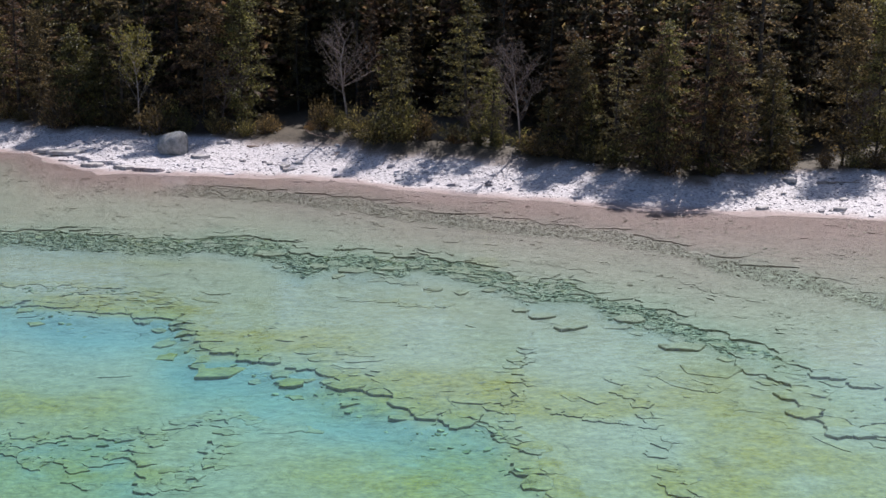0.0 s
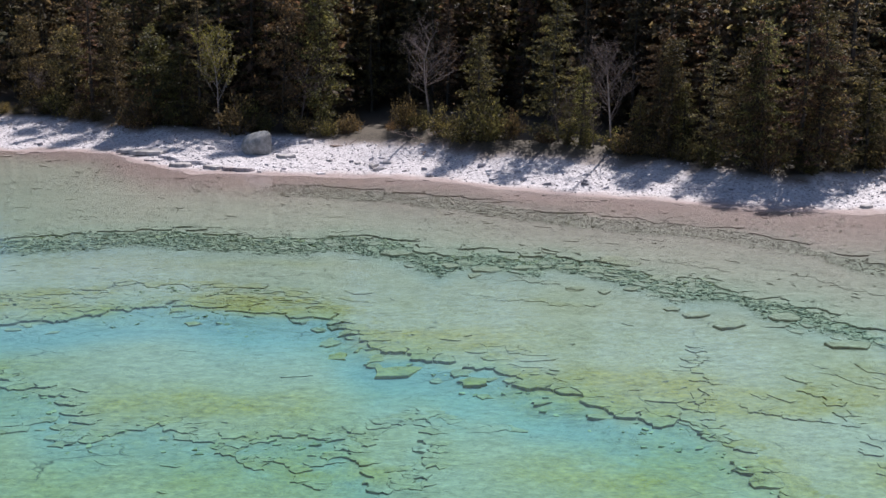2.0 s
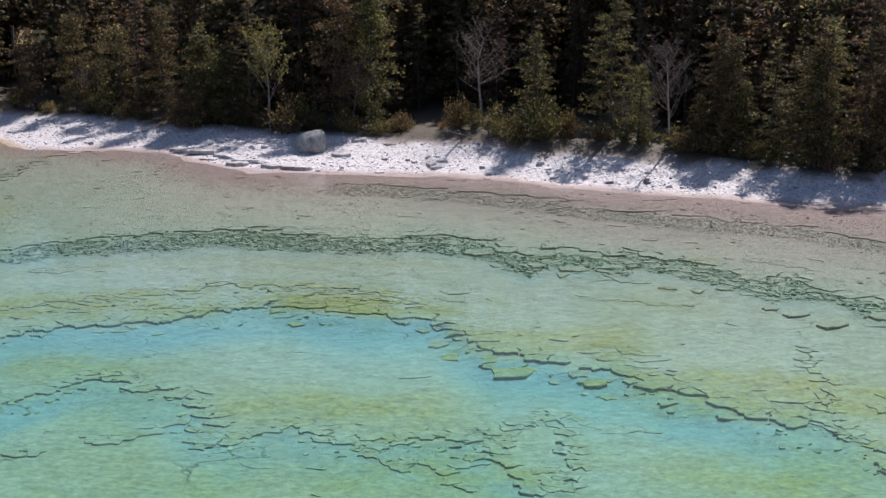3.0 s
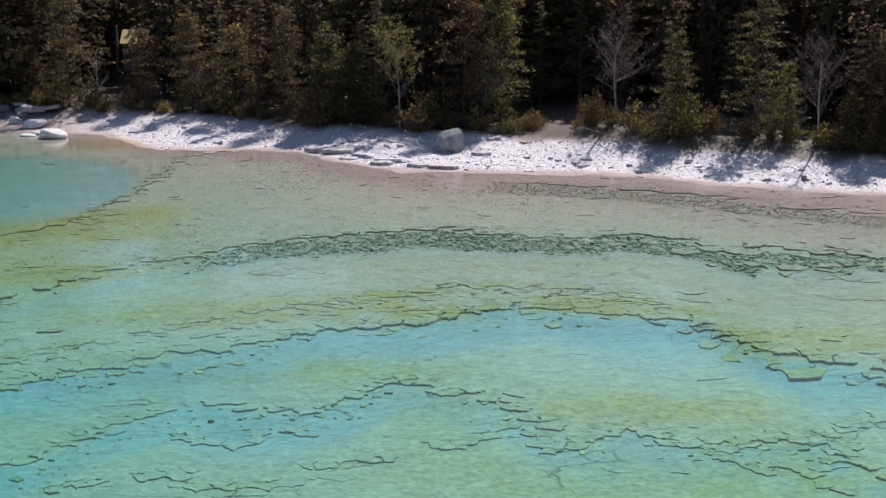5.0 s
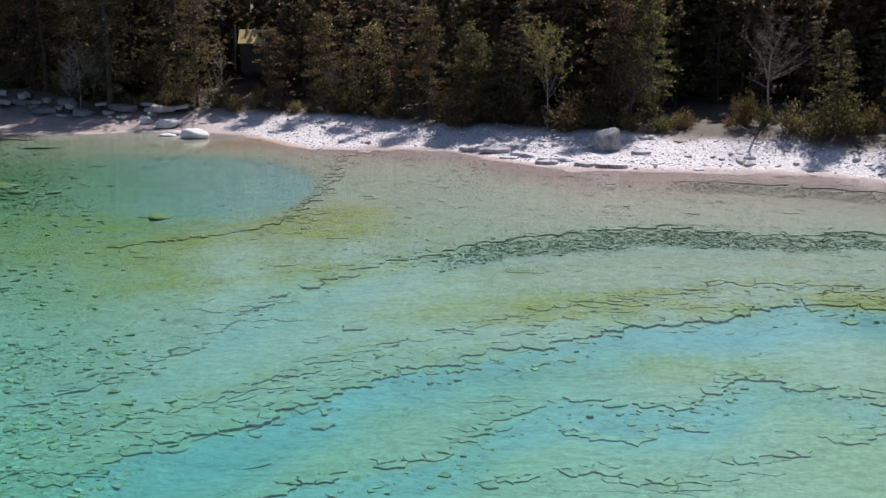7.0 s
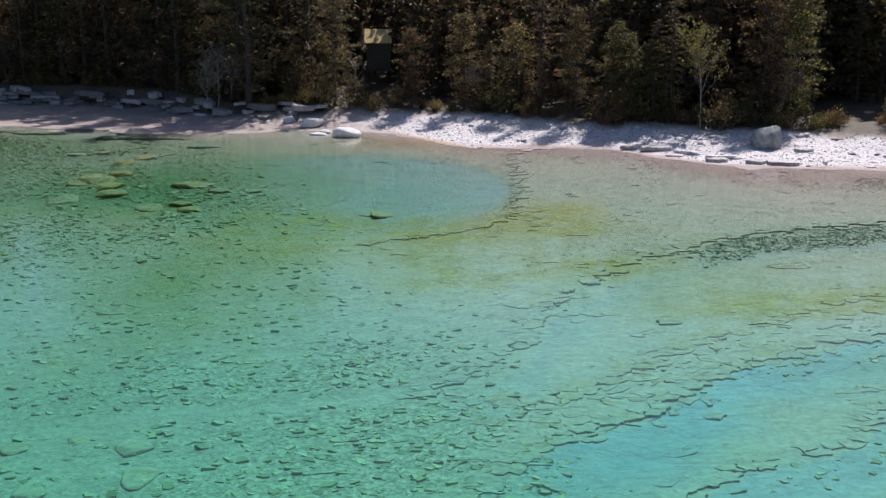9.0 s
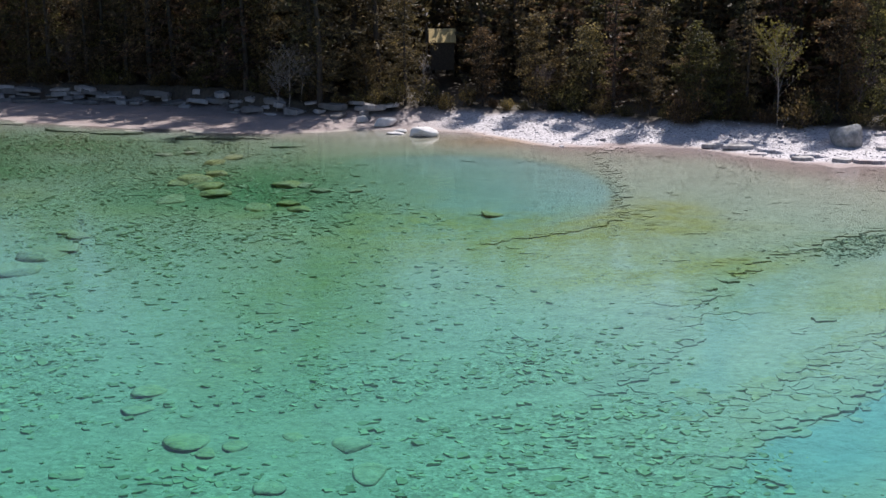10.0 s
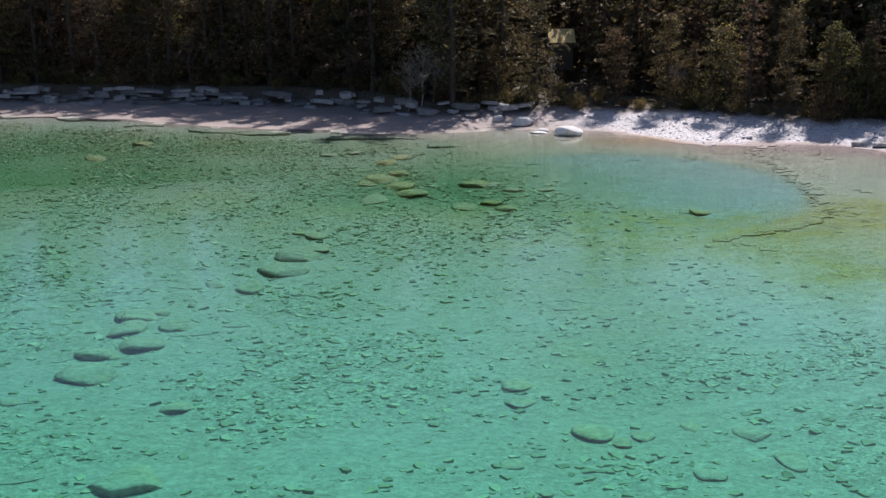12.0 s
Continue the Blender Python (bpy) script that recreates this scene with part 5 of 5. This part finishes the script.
CHIPS = island_material("limestone_chips", [(0.0, (0.22, 0.21, 0.17)), (0.5, (0.36, 0.34, 0.29)), (1.0, (0.50, 0.47, 0.41))])
scatter("shelf_chips", 90000, (-42, 24, 24, 80), lambda x, y: (0.03 + 0.5 * smooth(0.48, 0.68, fbm(x, y, 3.5, 130))) * smooth(0.5, 3, SHORE(x) - y) * (1 - 0.9 * zones(x, y)["marl"]) * np.maximum(smooth(0, 1, y - EDGE_B(x)), 0.8 * np.exp(-np.abs(y - EDGE_C(x) - 2) / 1.6)), (0.05, 0.26), 0.06, CHIPS, 192, "small chips and flakes strewn over the limestone shelves", "stone chips")


def bay_floor(x, y):
    left = smooth(-38, -44, x + 0.35 * (y - 40)) * smooth(3, 9, SHORE(x) - y)
    patchy = smooth(0.36, 0.62, fbm(x, y, 7, 40))
    strip = 1 - 0.9 * np.exp(-(((y - 31.5) - 0.22 * (x + 54)) / 1.1) ** 2)
    return left * (0.25 + 0.75 * patchy) * strip


def ledge_front(x, y):
    w = 0.0
    for edge, x0, x1, drop, back in LEDGES[1:5]:
        d = edge(x) - y + 1.4 * (fbm(x, y, 2.0, 44) - 0.5)
        w = np.maximum(w, smooth(-0.3, 0.2, d) * (1 - smooth(0.8, 2.4, d)) * (x > x0) * (x < x1))
    return w * smooth(0.35, 0.6, fbm(x, y, 5, 47))


scatter("bay_floor_stones", 150000, (-100, -34, 22, 100), lambda x, y: 0.62 * bay_floor(x, y), (0.07, 0.46), 0.11, BED_STONES, 93, "flat broken stones covering the bay floor", "stones")
scatter("ledge_fragments", 60000, (-44, 14, 24, 58), lambda x, y: 0.35 * ledge_front(x, y), (0.06, 0.34), 0.12, BED_STONES, 94, "small rock fragments along the underwater ledges", "stones")


def flakes(name, n, box, weight, seed, label, long=(0.25, 1.2), thin=(0.008, 0.035)):
    """Thin bedding flakes that stand out of the bed at their lakeward edge and sink into it at the back."""
    rng = np.random.default_rng(seed)
    px, py = rng.uniform(box[0], box[1], n), rng.uniform(box[2], box[3], n)
    keep = rng.random(n) < weight(px, py)
    px, py = px[keep], py[keep]
    verts, flat, sizes, base = [], [], [], 0
    for cx, cy in zip(px, py):
        k = int(rng.integers(6, 10))
        w = long[0] + (long[1] - long[0]) * rng.random() ** 2.2
        d = w * rng.uniform(0.3, 0.6)
        slope = math.atan2(float(EDGE_B(cx + 2) - EDGE_B(cx - 2)), 4.0) if -40 < cx < 15 else 0.1
        turn = slope * 0.6 + rng.normal(0, 0.5)
        r = ring(int(rng.integers(1 << 30)), k, 0.3) * (w / 2, d / 2)
        front = np.clip(0.5 - r[:, 1] / d, 0, 1)
        c, s = math.cos(turn), math.sin(turn)
        q = np.c_[cx + r[:, 0] * c - r[:, 1] * s, cy + r[:, 0] * s + r[:, 1] * c]
        z = height(q[:, 0], q[:, 1])
        t = rng.uniform(*thin)
        verts += [np.c_[q, z - 0.08], np.c_[q, z + t * (1.5 * front - 0.45) + 0.004]]
        for j in range(k):
            flat += [base + j, base + (j + 1) % k, base + k + (j + 1) % k, base + k + j]
            sizes.append(4)
        flat += list(range(base + k, base + 2 * k))
        sizes.append(k)
        base += 2 * k
    me = dress(mesh_from(name, np.concatenate(verts), flat, sizes))
    me.materials.append(ROCK)
    return tagged(new(name, me), label, "rock flakes", kind="stuff")


flakes("bedding_flakes", 1200, (-46, 26, 23, 78), lambda x, y: (0.05 + 0.5 * smooth(0.45, 0.7, fbm(x, y, 5, 60))) * smooth(2, 8, SHORE(x) - y), 95, "thin broken limestone flakes of the rock shelf")
flakes("bay_flakes", 1800, (-100, -40, 23, 98), lambda x, y: 0.4 * smooth(0.4, 0.7, fbm(x, y, 6, 61)) * smooth(1, 5, SHORE(x) - y), 96, "thin broken limestone flakes of the bay floor", (0.4, 1.8))

flakes("shelf_flakes", 2200, (-32, 22, 40, 80), lambda x, y: smooth(-0.2, 1.0, y - EDGE_B(x)) * smooth(0.5, 2.5, SHORE(x) - y) * (0.06 + 0.6 * smooth(0.45, 0.68, fbm(x, y, 4, 63))), 98, "small thin flakes and chips of the wet grey shelf", (0.12, 0.7), (0.015, 0.04))
flakes("broken_plates", 1500, (-42, 2, 26, 50), lambda x, y: smooth(-0.2, 0.3, y - EDGE_C(x)) * (1 - smooth(2.2, 4.2, y - EDGE_C(x))) * (0.25 + 0.6 * smooth(0.4, 0.6, fbm(x, y, 3, 66))), 99, "broken yellow-green bedding plates behind the underwater ledge", (0.35, 1.5), (0.015, 0.045))
